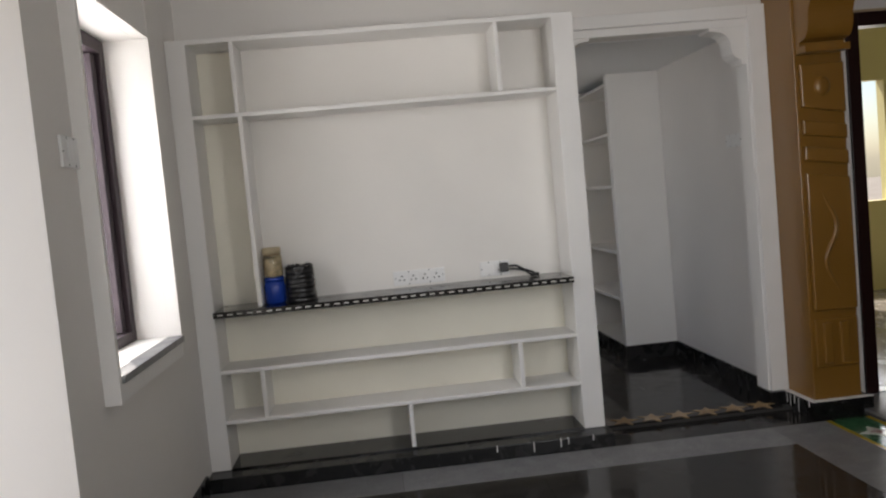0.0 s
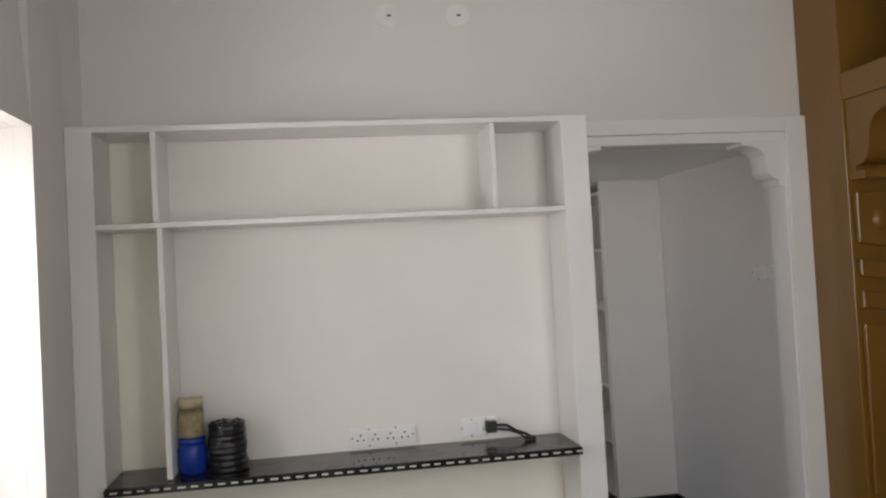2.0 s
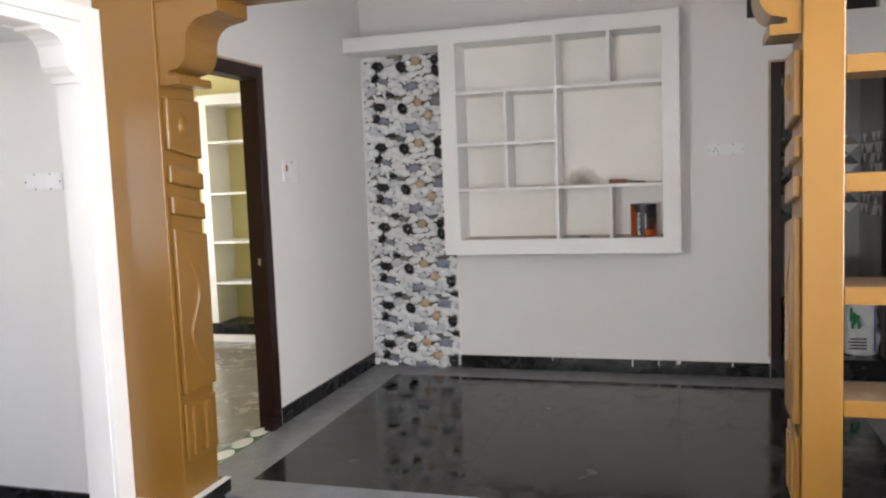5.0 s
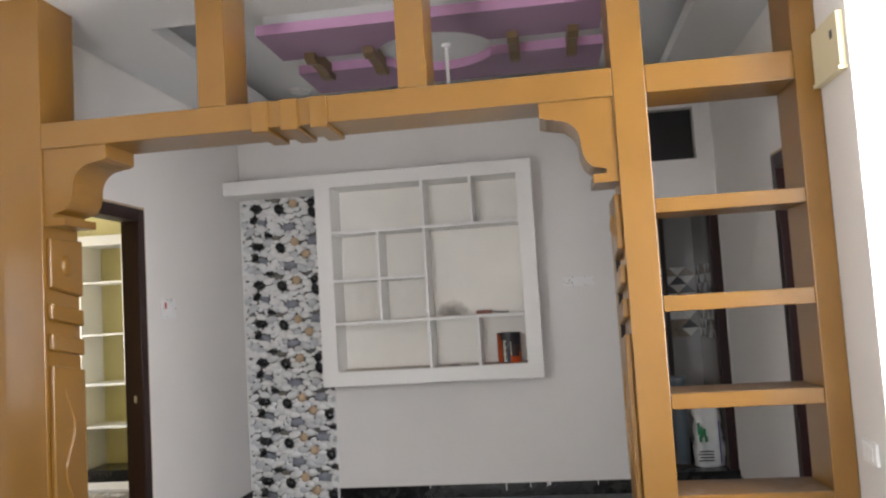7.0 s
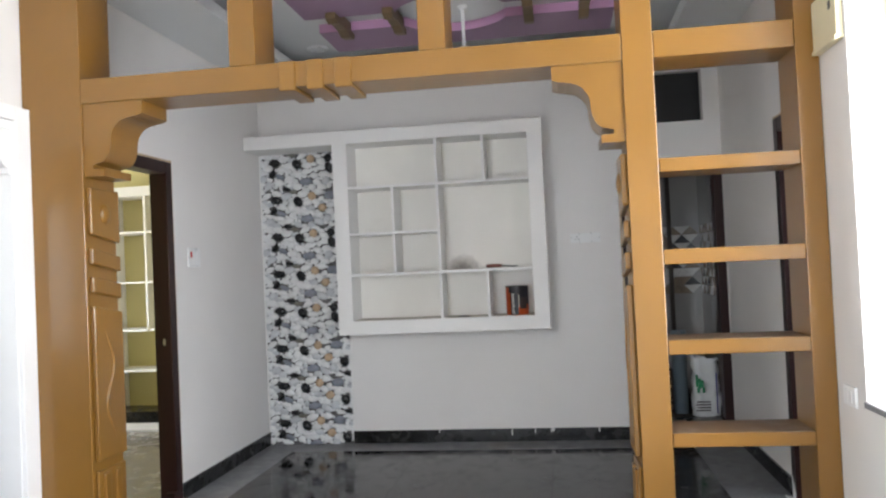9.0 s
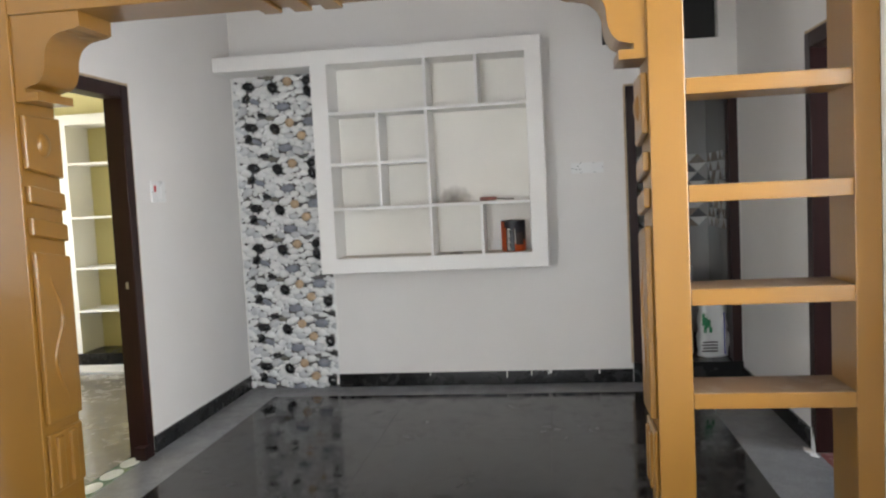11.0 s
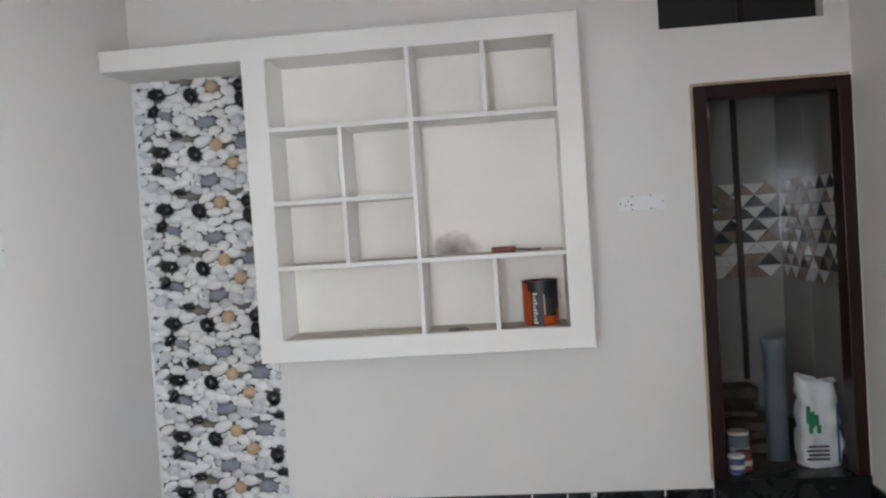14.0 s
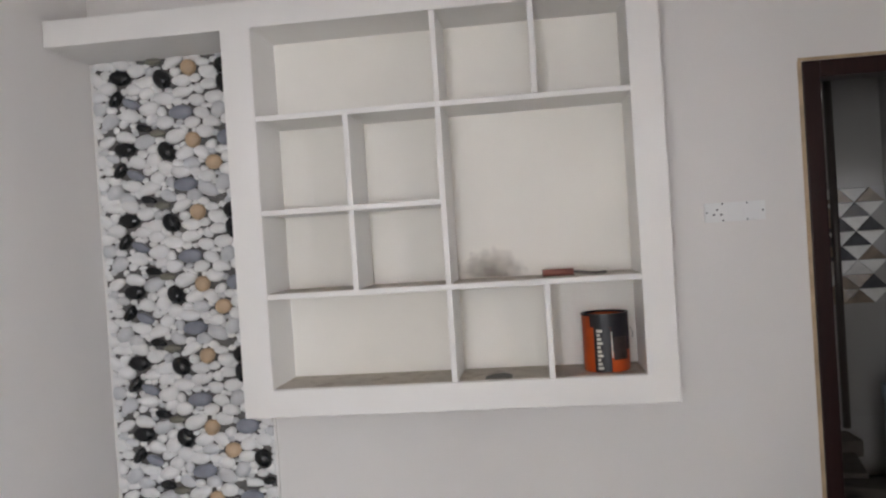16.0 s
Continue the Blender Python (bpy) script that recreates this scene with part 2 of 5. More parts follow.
NAVY_TIN = paint("navy_tin", (0.005, 0.005, 0.010), 0.45, 0.1, 14, 60, 0.0)
FADED = paint("tin_picture_grey", (0.035, 0.022, 0.02), 0.4, 0.5, 40, 90, 0.0)
RUST_GREY = paint("stained_steel", (0.11, 0.10, 0.09), 0.6, 0.2, 60, 160, 0.05)
PEB_WHITE = paint("white_pebble", (0.84, 0.84, 0.83), 0.35, 0.06, 18, 120, 0.03)
PEB_PALE = paint("pale_grey_pebble", (0.63, 0.64, 0.65), 0.35, 0.1, 18, 120, 0.03)
PEB_BLACK = paint("black_pebble", (0.010, 0.011, 0.012), 0.22, 0.2, 30, 120, 0.0)
PEB_BLUE = paint("blue_grey_pebble", (0.26, 0.275, 0.32), 0.35, 0.15, 22, 120, 0.03)
PEB_TAN = paint("tan_pebble", (0.58, 0.42, 0.27), 0.4, 0.1, 22, 120, 0.03)
PEB_OLIVE = paint("olive_grey_pebble", (0.20, 0.19, 0.15), 0.35, 0.15, 22, 120, 0.03)
PEB_BACK = paint("pebble_gaps", (0.13, 0.125, 0.12), 0.6, 0.25, 30, 120, 0.1)
TILE_GREY = paint("bathroom_tile", (0.30, 0.29, 0.275), 0.12, 0.04, 1.5, 60, 0.0, random_tint=0.05)
TILE_A = paint("bathroom_pale_triangle", (0.62, 0.61, 0.58), 0.12, 0.1, 12, 60, 0.0)
TILE_B = paint("bathroom_brown_triangle", (0.25, 0.20, 0.155), 0.12, 0.2, 14, 60, 0.0)
TILE_C = paint("bathroom_dark_triangle", (0.075, 0.075, 0.08), 0.12, 0.2, 14, 60, 0.0)
RUBBLE = paint("dusty_rubble", (0.085, 0.072, 0.06), 0.9, 0.3, 8, 60, 0.4)
EARTH = paint("bare_ground", (0.30, 0.26, 0.21), 0.95, 0.15, 0.6, 8, 0.4)
FACADE = paint("neighbour_wall", (0.72, 0.72, 0.70), 0.8, 0.06, 0.5, 20, 0.1)
GOLD_LID = paint("cream_jar_lid", (0.50, 0.42, 0.27), 0.35, 0.1, 30, 90, 0.0)
CHICKPEA = paint("cream_jar_content", (0.68, 0.57, 0.36), 0.7, 0.25, 60, 140, 0.5)
CLEAR = glassy("clear_jar", (0.95, 0.94, 0.9))

# ---- building helpers ----
ORIGIN = {}


def thing(name, at, label, category, group="", kind=""):
    """An empty at the base of a thing, to which its parts belong."""
    ob = new(name)
    ob.empty_display_size = 0.05
    ob.location = at
    ORIGIN[ob] = Vector(at)
    return tagged(ob, label, category, group, kind)


def part(name, bm, material, parent=None, label="", smooth=False):
    """Links a bmesh, drawn in world metres, as one mesh object, under a thing or a part when given."""
    o = ORIGIN.get(parent, Vector((0, 0, 0)))
    bmesh.ops.recalc_face_normals(bm, faces=bm.faces)
    if o.length:
        bmesh.ops.translate(bm, verts=bm.verts, vec=-o)
    me = bpy.data.meshes.new(name)
    bm.to_mesh(me)
    bm.free()
    for q in material if isinstance(material, (list, tuple)) else (material,):
        me.materials.append(q)
    if smooth:
        me.polygons.foreach_set("use_smooth", [True] * len(me.polygons))
    ob = new(name, me)
    if parent:
        ob.parent = parent
    ORIGIN[ob] = o
    return tagged(ob, label)


def add_box(bm, x0, x1, y0, y1, z0, z1, mi=0, bevel=0.0):
    vs = [bm.verts.new((x, y, z)) for x in (x0, x1) for y in (y0, y1) for z in (z0, z1)]
    fs = [bm.faces.new([vs[i] for i in q]) for q in ((0, 1, 3, 2), (4, 6, 7, 5), (0, 4, 5, 1), (2, 3, 7, 6), (0, 2, 6, 4), (1, 5, 7, 3))]
    for f in fs:
        f.material_index = mi
    if bevel:
        es = list({e for f in fs for e in f.edges})
        bmesh.ops.bevel(bm, geom=es, offset=bevel, segments=2, profile=0.5, affect="EDGES")
    return bm


def box(x0, x1, y0, y1, z0, z1, bevel=0.0):
    return add_box(bmesh.new(), x0, x1, y0, y1, z0, z1, 0, bevel)


def boxes(*rows, bevel=0.0):
    bm = bmesh.new()
    for r in rows:
        add_box(bm, *r, bevel=bevel)
    return bm


def prism(points, axis, a, b):
    """A closed outline, pushed from a to b along x or y or z. The outline is in the two other axes, in order."""
    bm = bmesh.new()

    def at(p, t):
        return {"x": (t, p[0], p[1]), "y": (p[0], t, p[1]), "z": (p[0], p[1], t)}[axis]
    lo, hi = [bm.verts.new(at(p, a)) for p in points], [bm.verts.new(at(p, b)) for p in points]
    bm.faces.new(lo)
    bm.faces.new(hi)
    for i in range(len(points)):
        k = (i + 1) % len(points)
        bm.faces.new((lo[i], lo[k], hi[k], hi[i]))
    return bm


def frame_solid(axis, us, zs, filled, a, b, bevel=0.004):
    """A wall-hung plaster frame cast in one: cells of a grid (u along the wall, z up), pushed from a to b across the wall."""
    bm, known = bmesh.new(), {}

    def at(i, j, d):
        if (i, j, d) not in known:
            known[i, j, d] = bm.verts.new((d, us[i], zs[j]) if axis == "y" else (us[i], d, zs[j]))
        return known[i, j, d]
    for i, j in filled:
        for d in (a, b):
            bm.faces.new([at(i, j, d), at(i + 1, j, d), at(i + 1, j + 1, d), at(i, j + 1, d)])
        for n, p, q in (((i - 1, j), (i, j), (i, j + 1)), ((i + 1, j), (i + 1, j), (i + 1, j + 1)), ((i, j - 1), (i, j), (i + 1, j)), ((i, j + 1), (i, j + 1), (i + 1, j + 1))):
            if n not in filled:
                bm.faces.new([at(*p, a), at(*q, a), at(*q, b), at(*p, b)])
    bmesh.ops.recalc_face_normals(bm, faces=bm.faces)
    bmesh.ops.dissolve_limit(bm, angle_limit=0.01, verts=bm.verts, edges=bm.edges)
    bmesh.ops.bevel(bm, geom=[e for e in bm.edges if e.calc_face_angle(0) > 0.5], offset=bevel, segments=2, profile=0.5, affect="EDGES")
    return bm


def lathe(cx, cy, profile, n=28):
    """A turned solid round a vertical line; profile rows are (radius, z)."""
    bm = bmesh.new()
    rings = [[bm.verts.new((cx + r * math.cos(2 * math.pi * i / n), cy + r * math.sin(2 * math.pi * i / n), z)) for i in range(n)] for r, z in profile]
    for a, b in zip(rings, rings[1:]):
        for i in range(n):
            bm.faces.new((a[i], a[(i + 1) % n], b[(i + 1) % n], b[i]))
    bm.faces.new(rings[0])
    bm.faces.new(rings[-1])
    return bm


def disc_x(x, cy, cz, r, depth, n=20):
    return prism([(cy + r * math.cos(2 * math.pi * i / n), cz + r * math.sin(2 * math.pi * i / n)) for i in range(n)], "x", x, x + depth)


def tube(points, r, n=8, taper=0.0):
    """A bent round bar along points, thinner towards its ends by the share taper."""
    bm = bmesh.new()
    rings = []
    for i, p in enumerate(points):
        p = Vector(p)
        d = (Vector(points[min(i + 1, len(points) - 1)]) - Vector(points[max(i - 1, 0)])).normalized()
        u = d.cross(Vector((0.13, 0.21, 0.97))).normalized()
        v = d.cross(u)
        q = r * (1 - taper * (1 - math.sin(math.pi * i / (len(points) - 1))))
        rings.append([bm.verts.new(p + q * (math.cos(2 * math.pi * k / n) * u + math.sin(2 * math.pi * k / n) * v)) for k in range(n)])
    for a, b in zip(rings, rings[1:]):
        for k in range(n):
            bm.faces.new((a[k], a[(k + 1) % n], b[(k + 1) % n], b[k]))
    bm.faces.new(rings[0])
    bm.faces.new(rings[-1])
    return bm


def structure(name, bm, material, label="", category="wall"):
    return tagged(part(name, bm, material), label, category, "", "structure")


def piece(name, me, parent, loc=(0, 0, 0)):
    ob = new(name, me)
    ob.parent = parent
    ob.location = Vector(loc) - ORIGIN.get(parent, Vector((0, 0, 0)))
    return ob


def mesh_of(name, bm, *mats):
    bmesh.ops.recalc_face_normals(bm, faces=bm.faces)
    me = bpy.data.meshes.new(name)
    bm.to_mesh(me)
    bm.free()
    for q in mats:
        me.materials.append(q)
    return me


def wall_x(name, y0, y1, x0, x1, z0, z1, holes, material, label):
    """A wall that runs along x with rectangular holes (xa, xb, za, zb), in rising xa, not overlapping in x."""
    bm, x = bmesh.new(), x0
    for xa, xb, za, zb in holes:
        if xa > x:
            add_box(bm, x, xa, y0, y1, z0, z1)
        if za > z0:
            add_box(bm, xa, xb, y0, y1, z0, za)
        if zb < z1:
            add_box(bm, xa, xb, y0, y1, zb, z1)
        x = xb
    if x < x1:
        add_box(bm, x, x1, y0, y1, z0, z1)
    return structure(name, bm, material, label)


def wall_y(name, x0, x1, y0, y1, z0, z1, holes, material, label):
    """The same along y; holes are (ya, yb, za, zb), and holes above one another share ya and yb."""
    bm, y = bmesh.new(), y0
    for ya, yb, gaps in holes:
        if ya > y:
            add_box(bm, x0, x1, y, ya, z0, z1)
        z = z0
        for za, zb in gaps:
            if za > z:
                add_box(bm, x0, x1, ya, yb, z, za)
            z = zb
        if z < z1:
            add_box(bm, x0, x1, ya, yb, z, z1)
        y = yb
    if y < y1:
        add_box(bm, x0, x1, y, y1, z0, z1)
    return structure(name, bm, material, label)


# ---- the plan ----
CEIL, TOP, LZ = 2.94, 3.12, -0.028
WX, NY, NYD, EX, SY, SYD = -0.85, 4.85, 4.765, 5.17, 1.24, 1.085
FX0, FX1 = 2.336, 2.60

wall_y("wall_west", WX - 0.23, WX, -0.83, 5.08, LZ, TOP, [(1.80, 2.93, [(LZ, 2.13)]), (3.255, 4.09, [(0.83, 2.12)])], WALL_GREY, "off-white painted wall with door opening and window")
wall_x("wall_north", NY, NY + 0.115, WX, FX1, LZ, TOP, [(1.14, 2.234, LZ, 2.1125)], WALL_GREY, "off-white painted wall behind the television niche")
wall_x("wall_north_dining", NYD, NYD + 0.115, FX1, EX, 0, TOP, [(2.76, 3.62, 0, 2.13)], WALL, "pale grey wall with the bedroom doorway")
wall_y("wall_east", EX, EX + 0.12, 0.73, NYD + 0.23, 0, TOP, [(1.09, 1.205, [(0.0, 2.13)]), (1.205, 1.855, [(0.0, 2.13), (2.426, 2.816)]), (1.855, 2.0, [(2.426, 2.816)])], WALL, "pale grey wall with bathroom doorway and loft opening")
wall_x("wall_south_dining", SYD - 0.12, SYD, FX1, EX, 0, TOP, [(2.77, 3.66, 0, 2.15)], WALL, "pale grey wall with the kitchen doorway")
wall_x("wall_south_living", SY - 0.23, SY, 0.85, FX1, LZ, TOP, [(1.10, 2.03, 0.82, 2.63)], WALL_GREY, "white wall with a tall bright window")
wall_y("wall_alcove_east", 0.85, 1.08, -0.6, SY - 0.23, LZ, TOP, [], WALL_GREY, "plain white wall")
# the opening is added, out of view, for the alcove fill lamp
wall_x("wall_alcove_south", -0.83, -0.6, WX, 1.08, LZ, TOP, [(-0.55, 0.55, 0.95, 2.2)], WALL_GREY, "plain white wall")

# raised plaster band round the west window
structure("trim_window_band", boxes((WX, -0.795, 3.225, 3.25, 0.735, 2.30), (WX, -0.797, 3.255, 4.09, 0.74, 0.80)), WHITE, "raised white plaster edge beside a window", "trim")
structure("trim_window_taper", prism([(WX, 4.091), (-0.796, 4.091), (WX, 4.585)], "z", 0.74, 2.9), WALL_GREY, "thickened off-white plaster beside the window", "trim")
structure("trim_window_head", prism([(WX, 2.121), (-0.796, 2.121), (WX, 2.9)], "y", 3.255, 4.09), WALL_GREY, "thickened off-white plaster over the window", "trim")

# passage behind the arch, with a low slab over it
PX = 2.252
structure("wall_passage_east", boxes((PX, PX + 0.1, NY + 0.115, 7.3, 0, 2.3)), WALL, "pale grey passage wall")
wall_y("wall_passage_west", 0.75, 0.86, NY + 0.115, 7.3, 0, 2.3, [(5.6, 6.4, [(0.95, 1.95)])], WALL, "pale grey passage wall with a small window")
structure("wall_passage_north", box(0.75, PX + 0.1, 7.3, 7.42, 0, 2.3), WALL, "pale grey passage wall")
structure("ceiling_passage", box(0.75, PX + 0.1, NY + 0.116, 7.3, 2.110, 2.22), CEILING, "low grey passage ceiling", "ceiling")

# yellow room
YE = 6.22
structure("wall_yellow_east", box(YE, YE + 0.12, NYD + 0.115, 8.25, 0, TOP), YELLOW, "yellow painted bedroom wall")
wall_x("wall_yellow_north", 8.13, 8.25, 2.48, YE, 0, TOP, [(3.85, 5.25, 0.9, 2.1)], YELLOW, "yellow painted bedroom wall with window")
structure("wall_yellow_west", box(2.36, 2.48, NYD + 0.22, 8.25, 0, TOP), YELLOW, "yellow painted bedroom wall")
structure("wall_yellow_south", boxes((2.48, 2.74, NYD + 0.116, NYD + 0.13, 0, TOP), (3.64, YE, NYD + 0.116, NYD + 0.13, 0, TOP), (2.74, 3.64, NYD + 0.116, NYD + 0.13, 2.15, TOP), (EX + 0.12, YE, NYD, NYD + 0.116, 0, TOP)), YELLOW, "yellow painted bedroom wall")
structure("ceiling_yellow", box(2.36, YE + 0.12, NYD + 0.115, 8.25, TOP - 0.12, TOP), CEILING, "white bedroom ceiling", "ceiling")
structure("trim_yellow_ledge", box(YE - 0.20, YE, 6.70, 8.13, 2.15, 2.28), WHITE, "white ledge along the bedroom wall", "trim")

# kitchen and bathroom shells
structure("wall_kitchen_east", box(5.05, 5.17, -1.6, SYD - 0.12, 0, TOP), BLUE_PAINT, "blue painted kitchen wall")
wall_x("wall_kitchen_south", -1.72, -1.6, 2.35, 5.17, 0, TOP, [], WALL, "pale kitchen wall")
# unseen window, added as the way in for the kitchen fill lamp
wall_y("wall_kitchen_west", 2.35, 2.47, -1.6, SYD - 0.12, 0, TOP, [(-1.45, -0.35, [(0.9, 2.1)])], WALL, "pale kitchen wall with an added window out of view")
structure("ceiling_kitchen", box(2.35, 5.17, -1.72, SYD - 0.12, CEIL, CEIL + 0.1), CEILING, "white kitchen ceiling", "ceiling")
BX = 6.38
structure("wall_bathroom", boxes((BX, BX + 0.1, 0.95, 2.5, 0, TOP), (EX + 0.12, BX, 0.95, 1.075, 0, TOP), (EX + 0.12, BX, 2.4, 2.5, 0, TOP)), TILE_GREY, "grey tiled bathroom wall")
structure("ceiling_bathroom", box(EX + 0.12, BX, 1.075, 2.4, 2.25, 2.35), CEILING, "bathroom ceiling slab under the loft", "ceiling")
structure("ceiling_loft", box(EX + 0.12, BX, 1.075, 2.4, 2.98, 3.08), CEILING, "dark loft ceiling", "ceiling")

# ---- floors ----
structure("ground", box(-60, 60, -60, 60, -0.30, -0.12), EARTH, "dusty bare ground outside", "ground")
floor = structure("floor", boxes((WX - 0.23, 2.59, -0.83, 4.73, -0.12, LZ - 0.012), (2.59, EX + 0.12, -0.83, 5.08, -0.12, -0.012), (WX - 0.23, 2.59, 4.73, 5.08, -0.12, -0.012), (0.75, PX + 0.1, 5.08, 7.42, -0.12, -0.012), (2.36, YE + 0.12, 5.08, 8.25, -0.12, -0.012), (2.35, 5.17, -1.72, -0.83, -0.12, -0.012)), GROUT, "black granite floor with grey borders", "floor")
structure("floor_bathroom", box(EX + 0.125, BX, 1.075, 2.4, 0.0, 0.135), RUBBLE, "dusty unfinished bathroom floor", "floor")


def slabs(x0, x1, y0, y1, nx, ny, material, name="granite_slab", z=0.0, gap=0.0006):
    dx, dy = (x1 - x0) / nx, (y1 - y0) / ny
    me = mesh_of(name, box(gap - dx / 2, dx / 2 - gap, gap - dy / 2, dy / 2 - gap, -0.012, 0.0), material)
    for i in range(nx):
        for j in range(ny):
            piece(name, me, floor, (x0 + dx * (i + 0.5), y0 + dy * (j + 0.5), z))


# living room: black field, grey border, black edge towards the passage
slabs(-0.50, 2.034, 1.55, 4.19, 2, 3, SLATE, z=LZ)
slabs(-0.85, 2.034, 4.19, 4.47, 3, 1, GREY_STONE, "border_slab", z=LZ)
slabs(2.034, 2.345, 1.24, 4.47, 1, 3, GREY_STONE, "border_slab", z=LZ)
slabs(-1.08, -0.50, -0.6, 4.19, 1, 4, GREY_STONE, "border_slab", z=LZ)
slabs(-0.50, 2.034, 1.24, 1.55, 2, 1, GREY_STONE, "border_slab", z=LZ)
slabs(-0.50, 0.85, -0.6, 1.24, 2, 2, SLATE, z=LZ)
slabs(-0.85, 2.59, 4.47, 4.73, 3, 1, SLATE, z=LZ)
slabs(0.86, PX, 4.83, 7.3, 1, 3, SLATE)
slabs(1.21, PX, 4.73, 4.83, 1, 1, SLATE)
# strip under the partition and dining room
slabs(2.345, 2.37, 1.24, 4.47, 1, 3, YELLOW_LINE, "yellow_strip", z=LZ)
slabs(2.37, 2.565, 1.24, 4.47, 1, 9, GREEN, "green_tile", z=LZ)
slabs(2.565, 2.59, 1.24, 4.47, 1, 3, YELLOW_LINE, "yellow_strip", z=LZ)
slabs(2.59, 2.79, 1.085, 4.48, 1, 4, GREY_STONE, "border_slab")
slabs(2.79, 4.89, 1.44, 4.48, 2, 3, SLATE)
slabs(4.89, 5.17, 1.085, 4.765, 1, 4, GREY_STONE, "border_slab")
slabs(2.59, 4.89, 4.48, 4.765, 2, 1, GREY_STONE, "border_slab")
slabs(2.79, 4.89, 1.085, 1.44, 2, 1, GREY_STONE, "border_slab")
# yellow room, kitchen
slabs(2.48, 5.75, 4.88, 8.13, 4, 4, TAN_FLOOR, "floor_tile")
slabs(5.75, 6.22, 4.88, 8.13, 1, 4, GREY_STONE, "border_slab")
slabs(2.47, 5.05, -1.6, 0.965, 3, 3, TAN_FLOOR, "floor_tile")
slabs(2.77, 3.66, 0.965, 1.085, 3, 1, RED_TILE, "threshold_tile")
slabs(2.76, 3.62, 4.765, 4.88, 1, 1, GREEN, "threshold_slab")


def star_mesh(name, r, inner, points, material, squash=1.0):
    pts = []
    for i in range(points * 2):
        q = r if i % 2 == 0 else inner
        a = math.pi * i / points
        pts.append((q * math.cos(a), squash * q * math.sin(a)))
    return mesh_of(name, prism(pts, "z", -0.004, 0.0025), material)


flower, heart = star_mesh("inlay_flower", 0.092, 0.042, 4, WHITE_TILE), star_mesh("inlay_heart", 0.042, 0.02, 4, RED_TILE)
heart_up = 0.0015
for k in range(13):
    y = 1.40 + 0.235 * k
    piece("inlay_flower", flower, floor, (2.467, y, LZ))
    piece("inlay_heart", heart, floor, (2.467, y, LZ + heart_up))
star = star_mesh("inlay_star", 0.085, 0.036, 5, STAR)
for k in range(6):
    piece("inlay_star", star, floor, (1.36 + 0.158 * k, 4.785, 0.0))
oval = mesh_of("inlay_oval", prism([(0.085 * math.cos(a * math.pi / 10), 0.05 * math.sin(a * math.pi / 10)) for a in range(20)], "z", -0.004, 0.0025), WHITE_TILE)
for k in range(4):
    piece("inlay_oval", oval, floor, (2.87 + 0.2 * k, 4.822, 0.0))

# ---- skirting ----
S = 0.014
structure("baseboard_dining", boxes((3.64, EX, NYD - S, NYD, 0.0, 0.098), (EX - S, EX, 1.86, 4.05, 0.0, 0.098), (3.67, EX - S, SYD, SYD + S, 0.0, 0.098), (FX1, 2.755, SYD, SYD + S, 0.0, 0.098)), BLACK_SKIRT, "black granite skirting", "baseboard")
structure("trim_skirting_drips", boxes(*[(EX - S - 0.0012, EX - S + 0.0004, y - w, y + w, 0.098 - q, 0.0995) for y, w, q in ((2.775, 0.004, 0.05), (2.593, 0.003, 0.035), (2.454, 0.009, 0.02), (2.47, 0.003, 0.03), (3.35, 0.003, 0.02), (2.1, 0.004, 0.03))]), WHITE, "dried white paint drips on the skirting", "paint drip")
structure("baseboard_living", boxes((WX, WX + S, 2.94, 4.46, LZ, 0.07), (WX, WX + S, -0.6, 1.79, LZ, 0.07), (0.86, FX0, SY, SY + S, LZ, 0.07)), BLACK_SKIRT, "black granite skirting", "baseboard")
structure("baseboard_passage", boxes((PX - S, PX, NY + 0.12, 6.24, 0.0, 0.105), (1.86, PX, 6.235, 6.255, 0.0, 0.105), (1.845, 1.86, 6.235, 7.3, 0, 0.105), (0.86, 1.845, 7.286, 7.3, 0, 0.105)), BLACK_SKIRT, "black granite skirting", "baseboard")
structure("baseboard_post", boxes((FX0 - 0.03, FX1 + 0.045, 4.512, NY - 0.002, LZ, 0.062), (2.215, FX0 - 0.03, 4.785, NY + 0.113, LZ, 0.062)), BLACK_SKIRT, "black granite base round the post", "baseboard")
structure("trim_paint_edge", boxes((FX0 - 0.031, FX1 + 0.046, 4.509, 4.545, 0.0625, 0.066), (FX0 - 0.032, FX0 - 0.001, 4.545, 4.80, 0.0625, 0.066), *[(FX0 - 0.0315, FX0 - 0.0295, y - w, y + w, 0.062 - q, 0.066) for y, w, q in ((4.78, 0.003, 0.06), (4.745, 0.002, 0.08), (4.70, 0.004, 0.05), (4.66, 0.002, 0.085), (4.55, 0.005, 0.03))]), WHITE, "spilled white wall paint on the black base", "paint edge")
structure("baseboard_yellow", boxes((YE - S, YE, 6.70, 8.13, 0, 0.17), (3.66, YE, NYD + 0.131, NYD + 0.145, 0, 0.11)), BLACK_SKIRT, "black skirting of the bedroom", "baseboard")
structure("trim_bathroom_step", box(EX - 0.02, EX + 0.124, 1.09, 1.855, 0, 0.14), BLACK_SKIRT, "black granite doorstep of the bathroom", "step")

# ---- ceilings ----
structure("ceiling_slab", boxes((WX - 0.23, EX + 0.12, -0.83, 5.08, TOP, TOP + 0.12)), CEILING, "white flat ceiling inside the trays", "ceiling")
LX0, LX1, LY0, LY1 = -0.45, 2.07, 1.62, 4.335
